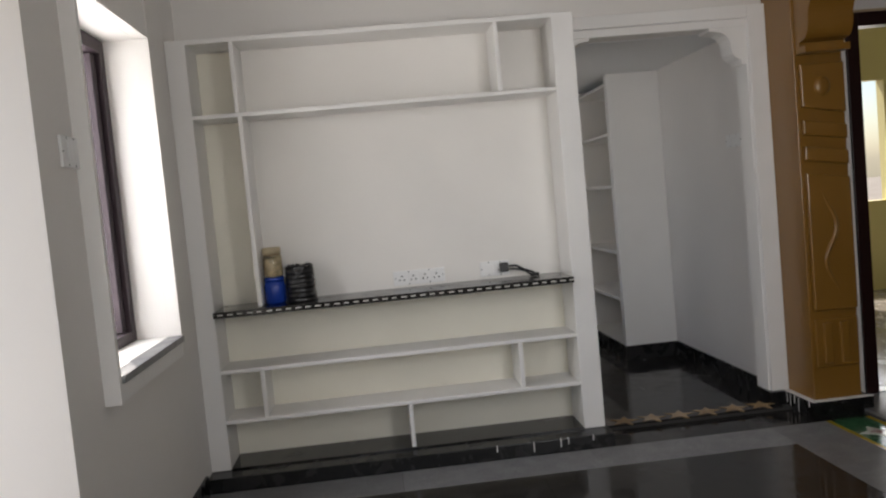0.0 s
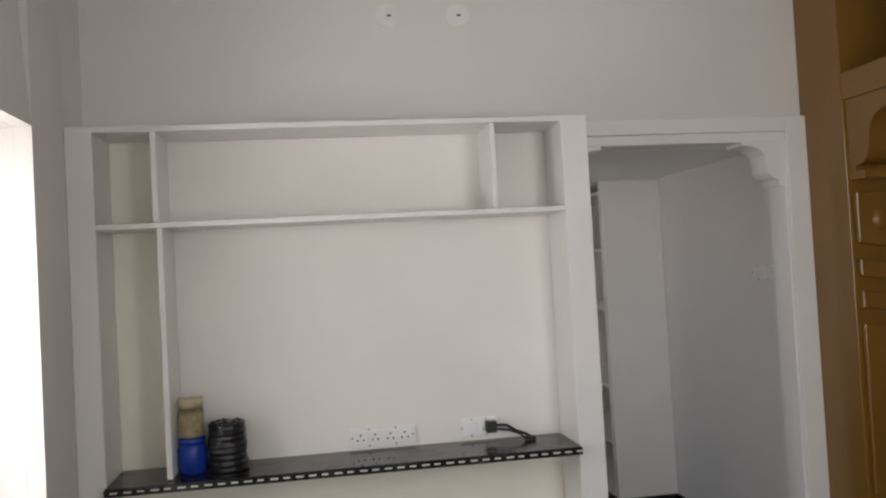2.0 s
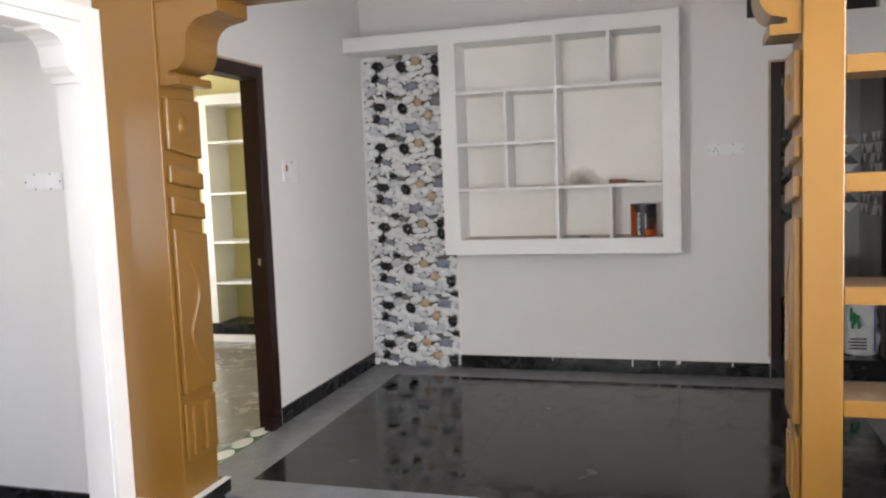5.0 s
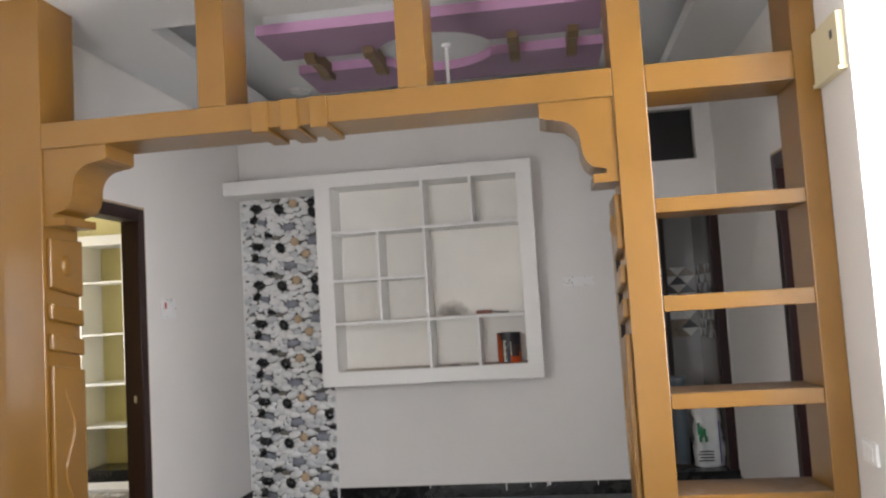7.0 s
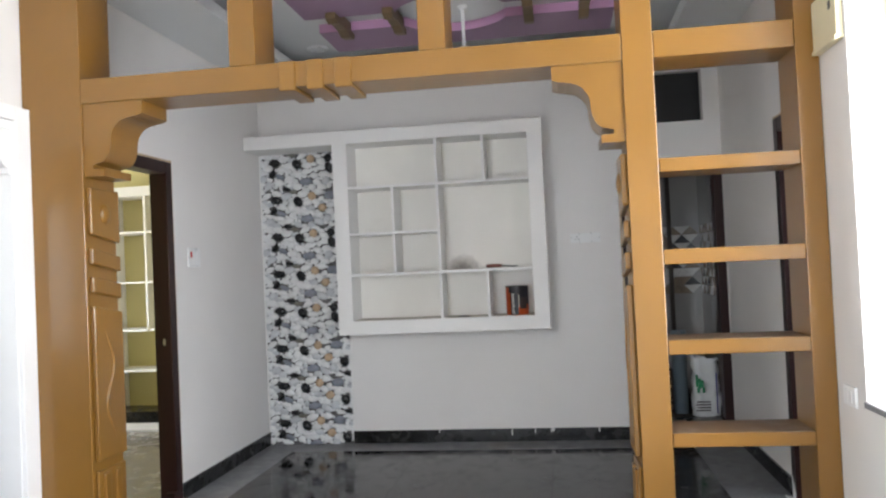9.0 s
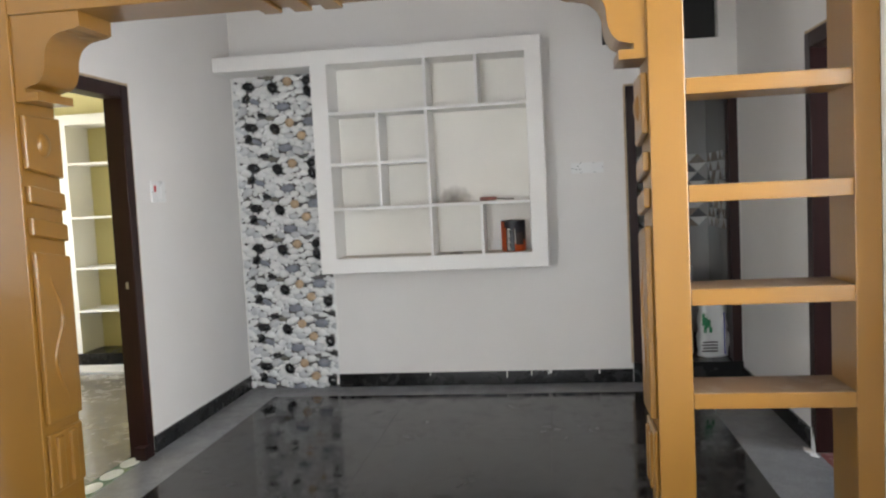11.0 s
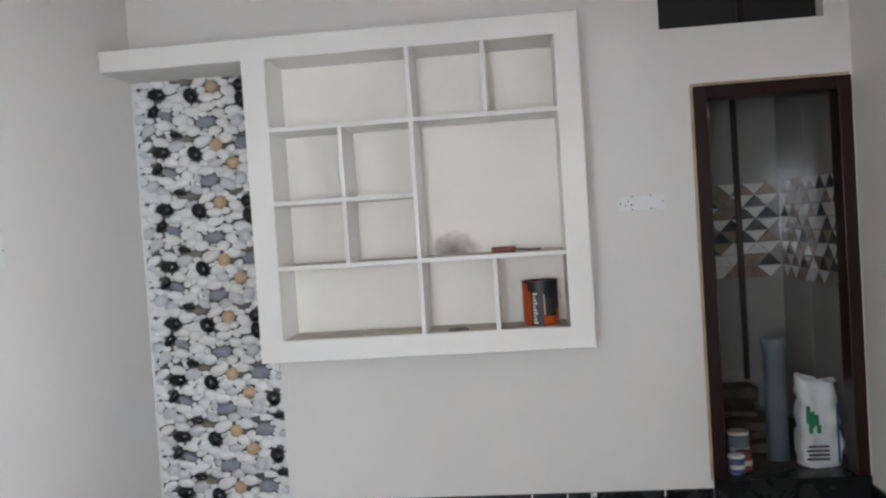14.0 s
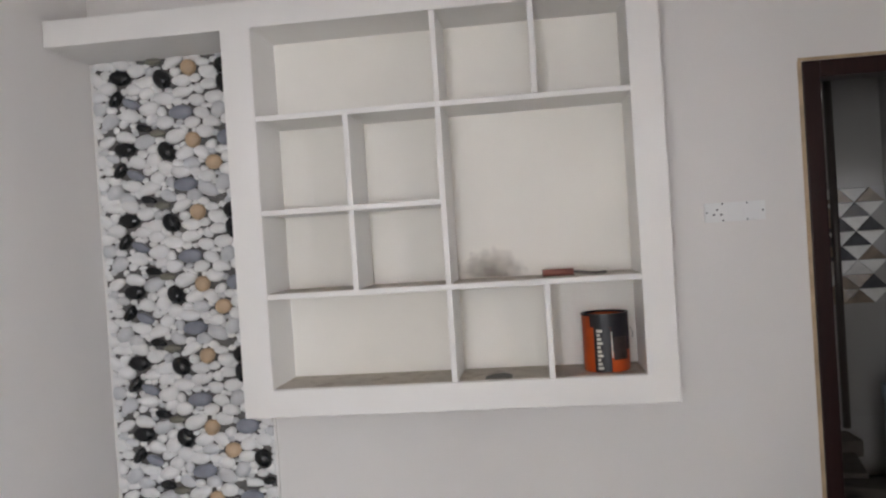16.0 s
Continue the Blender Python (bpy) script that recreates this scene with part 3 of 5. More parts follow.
structure("ceiling_living", boxes((WX, LX0, -0.6, NY, CEIL, CEIL + 0.075), (LX1, 2.87, SYD, NY, CEIL, CEIL + 0.075), (LX0, LX1, LY1, NY, CEIL, CEIL + 0.075), (LX0, LX1, SY, LY0, CEIL, CEIL + 0.075), (LX0, 0.85, -0.6, SY, CEIL, CEIL + 0.075)), CEILING, "white ceiling with a raised tray", "ceiling")
structure("ceiling_dining", boxes((4.88, EX, SYD, NYD, CEIL, CEIL + 0.075), (2.87, 4.88, 4.285, NYD, CEIL, CEIL + 0.075), (2.87, 4.88, SYD, 1.50, CEIL, CEIL + 0.075)), CEILING, "white ceiling with a raised tray", "ceiling")


# ---- purple ceiling ornament over the dining room ----
orn = thing("ceiling_ornament", (3.64, 2.88, 2.95), "purple and pink dropped plaster ceiling panel with brown brackets", "ceiling panel")


def two_tone(bm):
    for f in bm.faces:
        f.normal_update()
        f.material_index = 1 if abs(f.normal.z) < 0.5 else 0
    return bm


PZ0, PZ1 = 2.955, 3.012
HX, HY, HR = 3.743, 2.93, 0.355


def notched(xe, xo, y0, y1):
    """A ceiling panel whose edge xe is cut by the round hole of the medallion."""
    half = math.acos((xe - HX) / HR) if xo > xe else math.acos((HX - xe) / HR)
    mid = 0.0 if xo > xe else math.pi
    arc = [mid + half * (1 - 2 * i / 30) for i in range(31)]
    pts = [(xe, y0), (xo, y0), (xo, y1), (xe, y1)] + [(HX + HR * math.cos(a), HY + HR * math.sin(a)) for a in (arc if xo > xe else reversed(arc))]
    bm = bmesh.new()
    low, high = ([bm.verts.new((x, y, z)) for x, y in pts] for z in (PZ0, PZ1))
    bm.faces.new(low)
    bm.faces.new(high)
    for i in range(len(pts)):
        k = (i + 1) % len(pts)
        bm.faces.new((low[i], low[k], high[k], high[i]))
    bmesh.ops.recalc_face_normals(bm, faces=bm.faces)
    return two_tone(bm)


part("front_panel", notched(3.61, 3.16, 1.965, 3.832), (PURPLE, PINK), orn)
part("back_panel", notched(3.89, 4.36, 1.93, 3.825), (PURPLE, PINK), orn)


def annulus(cx, cy, r0, r1, z0, z1, n=48):
    bm = bmesh.new()
    v = [[bm.verts.new((cx + r * math.cos(2 * math.pi * i / n), cy + r * math.sin(2 * math.pi * i / n), z)) for i in range(n)] for r, z in ((r0, z0), (r1, z0), (r1, z1), (r0, z1))]
    for k in range(4):
        a, b = v[k], v[(k + 1) % 4]
        for i in range(n):
            bm.faces.new((a[i], a[(i + 1) % n], b[(i + 1) % n], b[i]))
    return bm


part("medallion", lathe(HX, HY, [(0.02, PZ1 - 0.014), (0.315, PZ1 - 0.014), (0.33, PZ1 - 0.001)], 40), CEILING, orn, "white round medallion")
part("backing", box(3.20, 4.34, 1.98, 3.80, PZ1 + 0.001, TOP - 0.001), CEILING, orn, "white recessed backing")
prof = [(3.50, 2.954), (3.50, 2.918), (3.56, 2.90), (3.64, 2.922), (3.77, 2.922), (3.86, 2.90), (3.97, 2.918), (3.97, 2.954), (3.888, 2.954), (3.888, 3.0), (3.612, 3.0), (3.612, 2.954)]
for y in (3.64, 3.29, 2.46, 2.12):
    part("bracket", prism(prof, "y", y - 0.03, y + 0.03), BROWN, orn, "dark brown bracket")
fan = thing("fan_rod", (HX, 2.862, 3.1), "bare white ceiling fan rod hanging from the medallion", "fan rod")
part("rod", tube([(HX, 2.862, 3.02), (HX, 2.862, 2.745)], 0.011, 10), PLASTIC, fan)
part("canopy", lathe(HX, 2.862, [(0.014, 2.975), (0.026, 2.982), (0.030, 2.997)], 16), PLASTIC, fan)
part("fork", tube([(HX, 2.84, 2.742), (HX, 2.884, 2.742)], 0.012, 8), STEEL, fan)
down = thing("downlight", (4.78, 4.11, TOP - 0.02), "small round white unlit ceiling downlight", "downlight")
part("rim", annulus(4.78, 4.11, 0.055, 0.08, TOP - 0.015, TOP - 0.001, 24), PLASTIC, down)
part("lens", lathe(4.78, 4.11, [(0.055, TOP - 0.008), (0.055, TOP - 0.002)], 24), CEILING, down)
wires = thing("hanging_wires", (2.0, 3.47, TOP), "two thin loose electric wires hanging from the tray", "wire")
part("wire", tube([(1.98, 3.47, TOP), (1.985, 3.475, 3.0), (1.98, 3.47, 2.85)], 0.0018, 5), WIRE_GREY, wires)
part("wire", tube([(1.98, 3.44, TOP), (1.985, 3.435, 2.98), (1.99, 3.43, 2.79)], 0.0018, 5), WIRE_PINK, wires, "pale pink wire")

# ---- ochre partition frame between living and dining room ----
pf = thing("partition_frame", (2.47, 3.0, 0.0), "glossy ochre painted plaster partition with carved posts and open shelves", "partition")
POST = 0.004
part("post", box(FX0, FX1, 4.545, NY - 0.002, 0.063, CEIL, POST), OCHRE, pf, "wide ochre wall post")
part("post", box(FX0, FX1, 1.907, 2.037, LZ, CEIL, POST), OCHRE, pf)
part("post", box(FX0, FX1, SY + 0.002, 1.335, LZ, CEIL, POST), OCHRE, pf)
part("beam", box(FX0, FX1, 2.0385, 4.5435, 2.236, 2.352, POST), OCHRE, pf)
part("beam", box(FX0, FX1, 1.3365, 1.9055, 2.236, 2.352, POST), OCHRE, pf)
for y0, y1 in ((3.674, 3.80), (2.794, 2.916)):
    part("stub_post", box(FX0, FX1, y0, y1, 2.353, CEIL, POST), OCHRE, pf)
for z0, z1 in ((1.748, 1.806), (1.356, 1.418), (0.975, 1.035), (0.587, 0.645)):
    shelf = part("shelf", box(FX0, FX1, 1.3365, 1.9055, z0, z1, 0.003), OCHRE, pf)
    # thin top layer: dust together with painted shade
    part("dust_film", box(FX0 + 0.004, FX1 - 0.004, 1.337, 1.905, z1, z1 + 0.0012), SHELF_DUST_SHADE, shelf, "brown dust and painted shade on the shelf top")
for y in (3.523, 3.393, 3.263):
    part("clamp", boxes((FX0 - 0.013, FX0 - 0.001, y - 0.038, y + 0.038, 2.2185, 2.352), (FX0 - 0.001, FX1 + 0.013, y - 0.038, y + 0.038, 2.2185, 2.235), (FX1 + 0.001, FX1 + 0.013, y - 0.038, y + 0.038, 2.235, 2.352), bevel=0.004), OCHRE, pf)


def bracket_outline(y, s):
    """The ogee of a corner bracket that stands out from y by s."""
    p = [(0, 2.235), (0.30, 2.235), (0.30, 2.175), (0.275, 2.165), (0.245, 2.162)]
    for i in range(9):
        a = math.pi / 2 * i / 8
        p.append((0.235 - 0.095 * math.sin(a), 2.158 - 0.10 * (1 - math.cos(a))))
    for i in range(1, 8):
        a = math.pi / 2 * i / 7
        p.append((0.14 - 0.06 * (1 - math.cos(a)), 2.058 - 0.105 * math.sin(a)))
    p += [(0.045, 1.945), (0.045, 1.925), (0.10, 1.925), (0.10, 1.89), (0, 1.89)]
    return [(y + s * a, b) for a, b in p]


part("corner_bracket", prism(bracket_outline(4.5435, -1), "x", FX0 + 0.012, FX1 - 0.012), OCHRE, pf, "ogee corner bracket")
part("corner_bracket", prism(bracket_outline(2.0385, 1), "x", FX0 + 0.012, FX1 - 0.012), OCHRE, pf, "ogee corner bracket")


def carved(y, s):
    """Raised panels on the face at y that looks along s."""
    def slab(name, z0, z1, d=0.026, x0=FX0 + 0.02, x1=FX1 - 0.006, lean=(0, 0)):
        ya, yb = sorted((y + s * 0.0005, y + s * d))
        bm = box(x0, x1, ya, yb, z0, z1, 0.007)
        for v in bm.verts:
            drop = 0.042 * (v.co.x - (FX0 + FX1) / 2) / (FX1 - FX0)
            if v.co.z > (z0 + z1) / 2:
                v.co.z -= drop * lean[1]
            else:
                v.co.z -= drop * lean[0]
        part(name, bm, OCHRE, pf)
    slab("raised_panel", 1.60, 1.84, lean=(1, 0))
    slab("raised_bar", 1.46, 1.535, lean=(1, 1))
    slab("raised_bar", 1.325, 1.40, lean=(1, 1))
    slab("raised_panel", 0.545, 1.26, lean=(0, 1))
    slab("base_panel", 0.24, 0.50, 0.016)
    slab("flute", 0.26, 0.48, 0.028, FX0 + 0.06, FX0 + 0.11)
    slab("flute", 0.26, 0.48, 0.028, FX1 - 0.11, FX1 - 0.06)
    cx, cz = (FX0 + FX1) / 2, 1.72
    bm = bmesh.new()
    bmesh.ops.create_uvsphere(bm, u_segments=20, v_segments=10, radius=0.045, matrix=Matrix.Translation((cx, y + s * 0.022, cz)) @ Matrix.Diagonal((1, 0.45, 1.15, 1)))
    part("boss", bm, OCHRE, pf, "", True)
    pts = []
    for i in range(25):
        u = i / 24
        pts.append((cx - 0.034 * math.cos(2 * math.pi * u / 0.67), y + s * 0.021, 1.19 - 0.58 * u))
    part("wave_moulding", tube(pts, 0.015, 8, 0.7), OCHRE, pf, "carved wavy moulding", True)


carved(4.5445, -1)
carved(2.0375, 1)

# ---- television niche unit ----
tv = thing("television_unit", (0.18, 4.7, 0.0), "white plastered built-in television unit with open cream-backed niches", "wall unit")
TF = 4.589
part("frame", frame_solid("x", (WX + 0.001, -0.75, 1.087, 1.20), (0.044, 2.188, 2.212), {(0, 0), (2, 0), (0, 1), (1, 1), (2, 1)}, TF, NY), WHITE, tv, "white plaster side pillars and top")
part("back_panel", boxes((-0.749, -0.521, NY - 0.014, NY - 0.001, 0.844, 2.187), (-0.521, 1.086, NY - 0.014, NY - 0.001, 0.052, 0.844), (-0.749, -0.521, NY - 0.014, NY - 0.001, 0.052, 0.844)), CREAM, tv, "cream painted back of the side and lower niches")
part("back_panel", box(-0.5205, 1.086, NY - 0.014, NY - 0.001, 0.8445, 2.187), TV_WHITE, tv, "white painted back of the screen niche")
part("shelf", box(-0.749, 1.086, TF, NY - 0.015, 1.817, 1.838, 0.003), WHITE, tv)
part("shelf", box(-0.749, 1.086, TF, NY - 0.015, 0.535, 0.556, 0.003), WHITE, tv)
part("shelf", box(-0.749, 1.086, TF, NY - 0.015, 0.278, 0.299, 0.003), WHITE, tv)
for x, z0, z1 in ((-0.53, 1.839, 2.187), (0.797, 1.839, 2.187), (-0.545, 0.30, 0.534), (0.785, 0.30, 0.534), (0.187, 0.053, 0.277)):
    part("divider", box(x - 0.011, x + 0.011, TF, NY - 0.015, z0, z1, 0.003), WHITE, tv)
part("divider", box(-0.531, -0.509, TF, NY - 0.015, 0.862, 1.816, 0.003), WHITE, tv)
counter = part("counter", box(-0.748, 1.086, TF - 0.055, NY - 0.015, 0.828, 0.86, 0.006), SLATE, tv, "black granite counter with a dashed inlay edge")
for k in range(38):
    x = -0.725 + 0.0482 * k
    part("edge_inlay", box(x, x + 0.027 + 0.003 * math.sin(k * 2.7), TF - 0.0575, TF - 0.053, 0.8415, 0.8478), WHITE_TILE, counter, "white dash")
part("plinth", box(WX + 0.001, 1.215, 4.47, NY - 0.001, LZ, 0.043, 0.004), BLACK_SKIRT, tv, "black granite plinth with paint drips")
part("niche_floor", box(-0.749, 1.086, TF + 0.004, NY - 0.015, 0.0435, 0.0515), SLATE, tv)


def drip(x0, y, z1, length, parent, side="y"):
    w = 0.0022
    b = (x0 - w, x0 + w, y - 0.0025, y + 0.001, z1 - length, z1 + 0.004) if side == "y" else (y - 0.0025, y + 0.001, x0 - w, x0 + w, z1 - length, z1 + 0.004)
    part("paint_drip", box(*b), WHITE, parent, "white paint drip")


plinth = tv.children[-2]
for x, q in ((0.79, 0.05), (0.93, 0.04), (0.97, 0.03), (0.6, 0.03), (1.1, 0.025)):
    drip(x, 4.4695, 0.043, q, plinth)

# ---- arch round the passage ----
ar = thing("arch_surround", (1.7, NY, 0.0), "white moulded plaster surround of the passage opening", "door surround")
part("jamb", boxes((2.2345, FX0 - 0.001, NY - 0.042, NY - 0.001, 0.063, 2.226), bevel=0.003), WHITE, ar)
part("jamb_lining", box(2.226, 2.2335, NY - 0.02, NY + 0.114, 0.063, 2.112), WHITE, ar)
part("head", boxes((1.205, 2.2335, NY - 0.025, NY - 0.001, 2.1128, 2.157), (1.205, 2.2335, NY - 0.042, NY - 0.001, 2.1575, 2.226), bevel=0.003), WHITE, ar)


def arch_bracket(x, s):
    p = [(0, 2.1122), (0.205, 2.1122), (0.205, 2.098), (0.17, 2.094), (0.14, 2.088), (0.112, 2.072), (0.094, 2.05), (0.086, 2.025), (0.084, 1.995), (0.078, 1.968), (0.062, 1.948), (0.042, 1.938), (0.03, 1.936), (0.03, 1.908), (0, 1.906)]
    return prism([(x + s * a, b) for a, b in p], "y", NY - 0.022, NY + 0.112)


part("corner_bracket", arch_bracket(2.2255, -1), WHITE, ar, "ogee corner bracket")
part("corner_bracket", arch_bracket(1.1405, 1), WHITE, ar, "ogee corner bracket")

# ---- passage shelves ----
ps = thing("passage_shelves", (2.05, 6.8, 0.0), "white built-in shelves with dark niches beside the passage", "shelves")
part("side_panel", box(1.86, PX - 0.001, 6.256, 6.32, 0.0, 2.109, 0.004), WHITE, ps)
part("back_panel", box(PX - 0.016, PX - 0.001, 6.321, 7.299, 0.0, 2.109), CREAM, ps)
for z in (0.10, 0.455, 0.81, 1.30, 1.685, 2.05):
    part("shelf", box(1.862, PX - 0.017, 6.321, 7.298, z - 0.02, z, 0.002), WHITE, ps)

# ---- dining room wall unit ----
du = thing("wall_shelf_unit", (5.0, 3.24, 0.897), "white plastered wall shelf with cream niches and side ledge", "wall shelf")
UX, UY0, UY1, UZ0, UZ1 = 4.838, 2.43, 4.05, 0.897, 2.478
IY0, IY1, IZ0, IZ1 = 2.545, 3.932, 1.003, 2.374
part("frame", frame_solid("y", (UY0, IY0, IY1, UY1, NYD - 0.001), (UZ0, IZ0, IZ1, UZ1), {(0, 0), (1, 0), (2, 0), (0, 1), (2, 1), (0, 2), (1, 2), (2, 2), (3, 2)}, UX, EX - 0.001), WHITE, du, "white plaster frame with a side ledge")
part("back_panel", box(EX - 0.05, EX - 0.002, IY0, IY1, IZ0, IZ1), PALE_CREAM, du, "cream painted back of the niches")
H = 0.0105
YC, ZC = (3.588, 3.240, 2.882), (1.355, 1.672, 2.030)
XS, XB = UX + 0.004, EX - 0.051
part("shelf", box(XS, XB, IY0, IY1, ZC[2] - H, ZC[2] + H, 0.002), WHITE, du)
part("shelf", box(XS, XB, IY0, IY1, ZC[0] - H, ZC[0] + H, 0.002), WHITE, du)
part("shelf", box(XS, XB, YC[1] + H, IY1, ZC[1] - H, ZC[1] + H, 0.002), WHITE, du)
for y, a, b in ((YC[1], IZ0, ZC[0] - H), (YC[1], ZC[0] + H, ZC[2] - H), (YC[1], ZC[2] + H, IZ1), (YC[2], IZ0, ZC[0] - H), (YC[2], ZC[2] + H, IZ1), (YC[0], ZC[0] + H, ZC[1] - H), (YC[0], ZC[1] + H, ZC[2] - H)):
    part("divider", box(XS, XB, y - H, y + H, a, b, 0.002), WHITE, du)
for y0, y1, z in ((IY0, YC[2] - H, IZ0), (YC[2] + H, YC[1] - H, IZ0), (YC[1] + H, IY1, IZ0), (IY0, YC[1] - H, ZC[0] + H), (YC[1] + H, YC[0] - H, ZC[0] + H), (YC[0] + H, IY1, ZC[0] + H)):
    part("dusty_bottom", box(XS + 0.02, XB, y0 + 0.002, y1 - 0.002, z, z + 0.002), DUSTY, du, "dusty niche bottom")
sm, sn, sl, sb = shader("dust_smudge")
sb.inputs["Base Color"].default_value, sb.inputs["Roughness"].default_value = (0.42, 0.36, 0.30, 1), 0.9
sg = sn.new("ShaderNodeNewGeometry")
sv = sn.new("ShaderNodeVectorMath")
sv.operation = "SUBTRACT"
sv.inputs[1].default_value = (EX - 0.05, 3.10, 1.38)
sl.new(sg.outputs["Position"], sv.inputs[0])
ss = sn.new("ShaderNodeVectorMath")
ss.operation = "MULTIPLY"
ss.inputs[1].default_value = (0, 7.2, 9.5)
sl.new(sv.outputs[0], ss.inputs[0])
sd = sn.new("ShaderNodeVectorMath")
sd.operation = "LENGTH"
sl.new(ss.outputs[0], sd.inputs[0])
sq = sn.new("ShaderNodeTexNoise")
sq.inputs["Scale"].default_value, sq.inputs["Detail"].default_value = 26, 6
sl.new(sg.outputs["Position"], sq.inputs["Vector"])
sa = sn.new("ShaderNodeMath")
sa.operation = "MULTIPLY_ADD"
sl.new(sq.outputs["Fac"], sa.inputs[0])
sa.inputs[1].default_value = 0.9
sl.new(sd.outputs["Value"], sa.inputs[2])
sr = sn.new("ShaderNodeMapRange")
sr.inputs["From Min"].default_value, sr.inputs["From Max"].default_value = 0.6, 1.5
sr.inputs["To Min"].default_value, sr.inputs["To Max"].default_value = 0.34, 0.0
sl.new(sa.outputs[0], sr.inputs["Value"])
sl.new(sr.outputs[0], sb.inputs["Alpha"])
part("dust_smudge", box(EX - 0.0520, EX - 0.0508, 2.93, YC[1] - H - 0.001, ZC[0] + H + 0.003, 1.56), sm, du, "faint grey dust smudge")

# ---- doors ----


def door_frame_x(name, x0, x1, y0, y1, z0, z1, w, label):
    """A dark wooden frame lining an opening in a wall that runs along x."""
    d = thing(name, ((x0 + x1) / 2, (y0 + y1) / 2, z0), label, "door frame", "", "structure")
    part("jamb", box(x0, x0 + w, y0, y1, z0, z1, 0.004), DARK_WOOD, d)
    part("jamb", box(x1 - w, x1, y0, y1, z0, z1, 0.004), DARK_WOOD, d)
    part("head", box(x0 + w, x1 - w, y0, y1, z1 - w, z1, 0.004), DARK_WOOD, d)
    return d


def door_frame_y(name, x0, x1, y0, y1, z0, z1, w, label):
    d = thing(name, ((x0 + x1) / 2, (y0 + y1) / 2, z0), label, "door frame", "", "structure")
    part("jamb", box(x0, x1, y0, y0 + w, z0, z1, 0.004), DARK_WOOD, d)
    part("jamb", box(x0, x1, y1 - w, y1, z0, z1, 0.004), DARK_WOOD, d)
    part("head", box(x0, x1, y0 + w, y1 - w, z1 - w, z1, 0.004), DARK_WOOD, d)
    return d


d1 = door_frame_x("door_1", 2.762, 3.618, NYD - 0.012, NYD + 0.10, 0.0, 2.128, 0.075, "dark stained wooden frame of the bedroom doorway")
part("rough_edge", boxes((3.619, 3.636, NYD - 0.004, NYD - 0.0005, 0.1, 2.145), (2.77, 3.619, NYD - 0.004, NYD - 0.0005, 2.129, 2.142)), RAW_WOOD, d1, "unpainted plaster edge")
part("strike_plate", box(3.5405, 3.5425, NYD + 0.03, NYD + 0.045, 0.98, 1.02), STEEL, d1)
part("floor_block", box(3.49, 3.60, NYD - 0.02, NYD + 0.04, 0.0, 0.075), DARK_WOOD, d1)
d2 = door_frame_y("door_2", EX - 0.012, EX + 0.11, 1.093, 1.852, 0.141, 2.128, 0.065, "dark stained wooden frame of the bathroom doorway")
part("rough_edge", boxes((EX - 0.004, EX - 0.0005, 1.853, 1.868, 0.14, 2.13), (EX - 0.004, EX - 0.0005, 1.10, 1.865, 2.13, 2.143)), RAW_WOOD, d2, "unpainted plaster edge")
part("hinge_hook", boxes((EX + 0.02, EX + 0.035, 1.775, 1.786, 1.97, 2.02)), PLASTIC, d2)
d3 = door_frame_x("door_3", 2.772, 3.658, SYD - 0.11, SYD + 0.012, 0.0, 2.148, 0.08, "dark stained wooden frame of the kitchen doorway")
part("rough_edge", boxes((3.659, 3.675, SYD + 0.0005, SYD + 0.004, 0.1, 2.165), (2.77, 3.659, SYD + 0.0005, SYD + 0.004, 2.149, 2.162)), RAW_WOOD, d3, "unpainted plaster edge")

part("paint_splash", prism([(3.585, 0.001), (3.652, 0.001), (3.655, 0.10), (3.64, 0.12), (3.632, 0.07), (3.618, 0.06), (3.61, 0.095), (3.598, 0.05), (3.588, 0.04)], "y", SYD + 0.0122, SYD + 0.0134), WHITE, d3, "dried white plaster splash")
part("paint_splash", prism([(3.50, SYD + 0.02), (3.56, SYD + 0.014), (3.64, SYD + 0.02), (3.68, SYD + 0.05), (3.60, SYD + 0.06), (3.57, SYD + 0.045), (3.53, SYD + 0.055)], "z", 0.0005, 0.0025), WHITE, d3, "dried white plaster splash")

# ---- windows ----
w1 = thing("window_1", (-0.97, 3.73, 0.83), "dark wooden window frame with a grey stone sill in daylight", "window", "", "structure")
part("window_sill", box(WX - 0.225, -0.785, 3.257, 4.088, 0.801, 0.829, 0.003), GREY_STONE, w1, "grey stone sill")
FXW0, FXW1 = -1.06, -0.985
part("window_frame", boxes((FXW0, FXW1, 3.257, 3.31, 0.83, 2.119), (FXW0, FXW1, 4.03, 4.088, 0.83, 2.119), (FXW0, FXW1, 3.31, 4.03, 2.06, 2.119), (FXW0, FXW1, 3.31, 4.03, 0.83, 0.875), bevel=0.003), GREY_WOOD, w1)
part("sash", boxes((FXW0 + 0.01, FXW1 - 0.02, 3.97, 4.028, 0.88, 2.055), (FXW0 + 0.01, FXW1 - 0.02, 3.312, 3.36, 0.88, 2.055), bevel=0.003), GREY_WOOD, w1)
part("mullion", box(FXW0 + 0.012, FXW1 - 0.015, 3.64, 3.685, 0.88, 2.055, 0.003), GREY_WOOD, w1)
w2 = thing("window_2", (1.56, 1.07, 0.82), "pale wooden window frame in a white reveal with a stone sill", "window", "", "structure")
part("window_sill", box(1.102, 2.028, SY - 0.225, SY + 0.012, 0.795, 0.819, 0.003), GREY_STONE, w2, "grey stone sill")
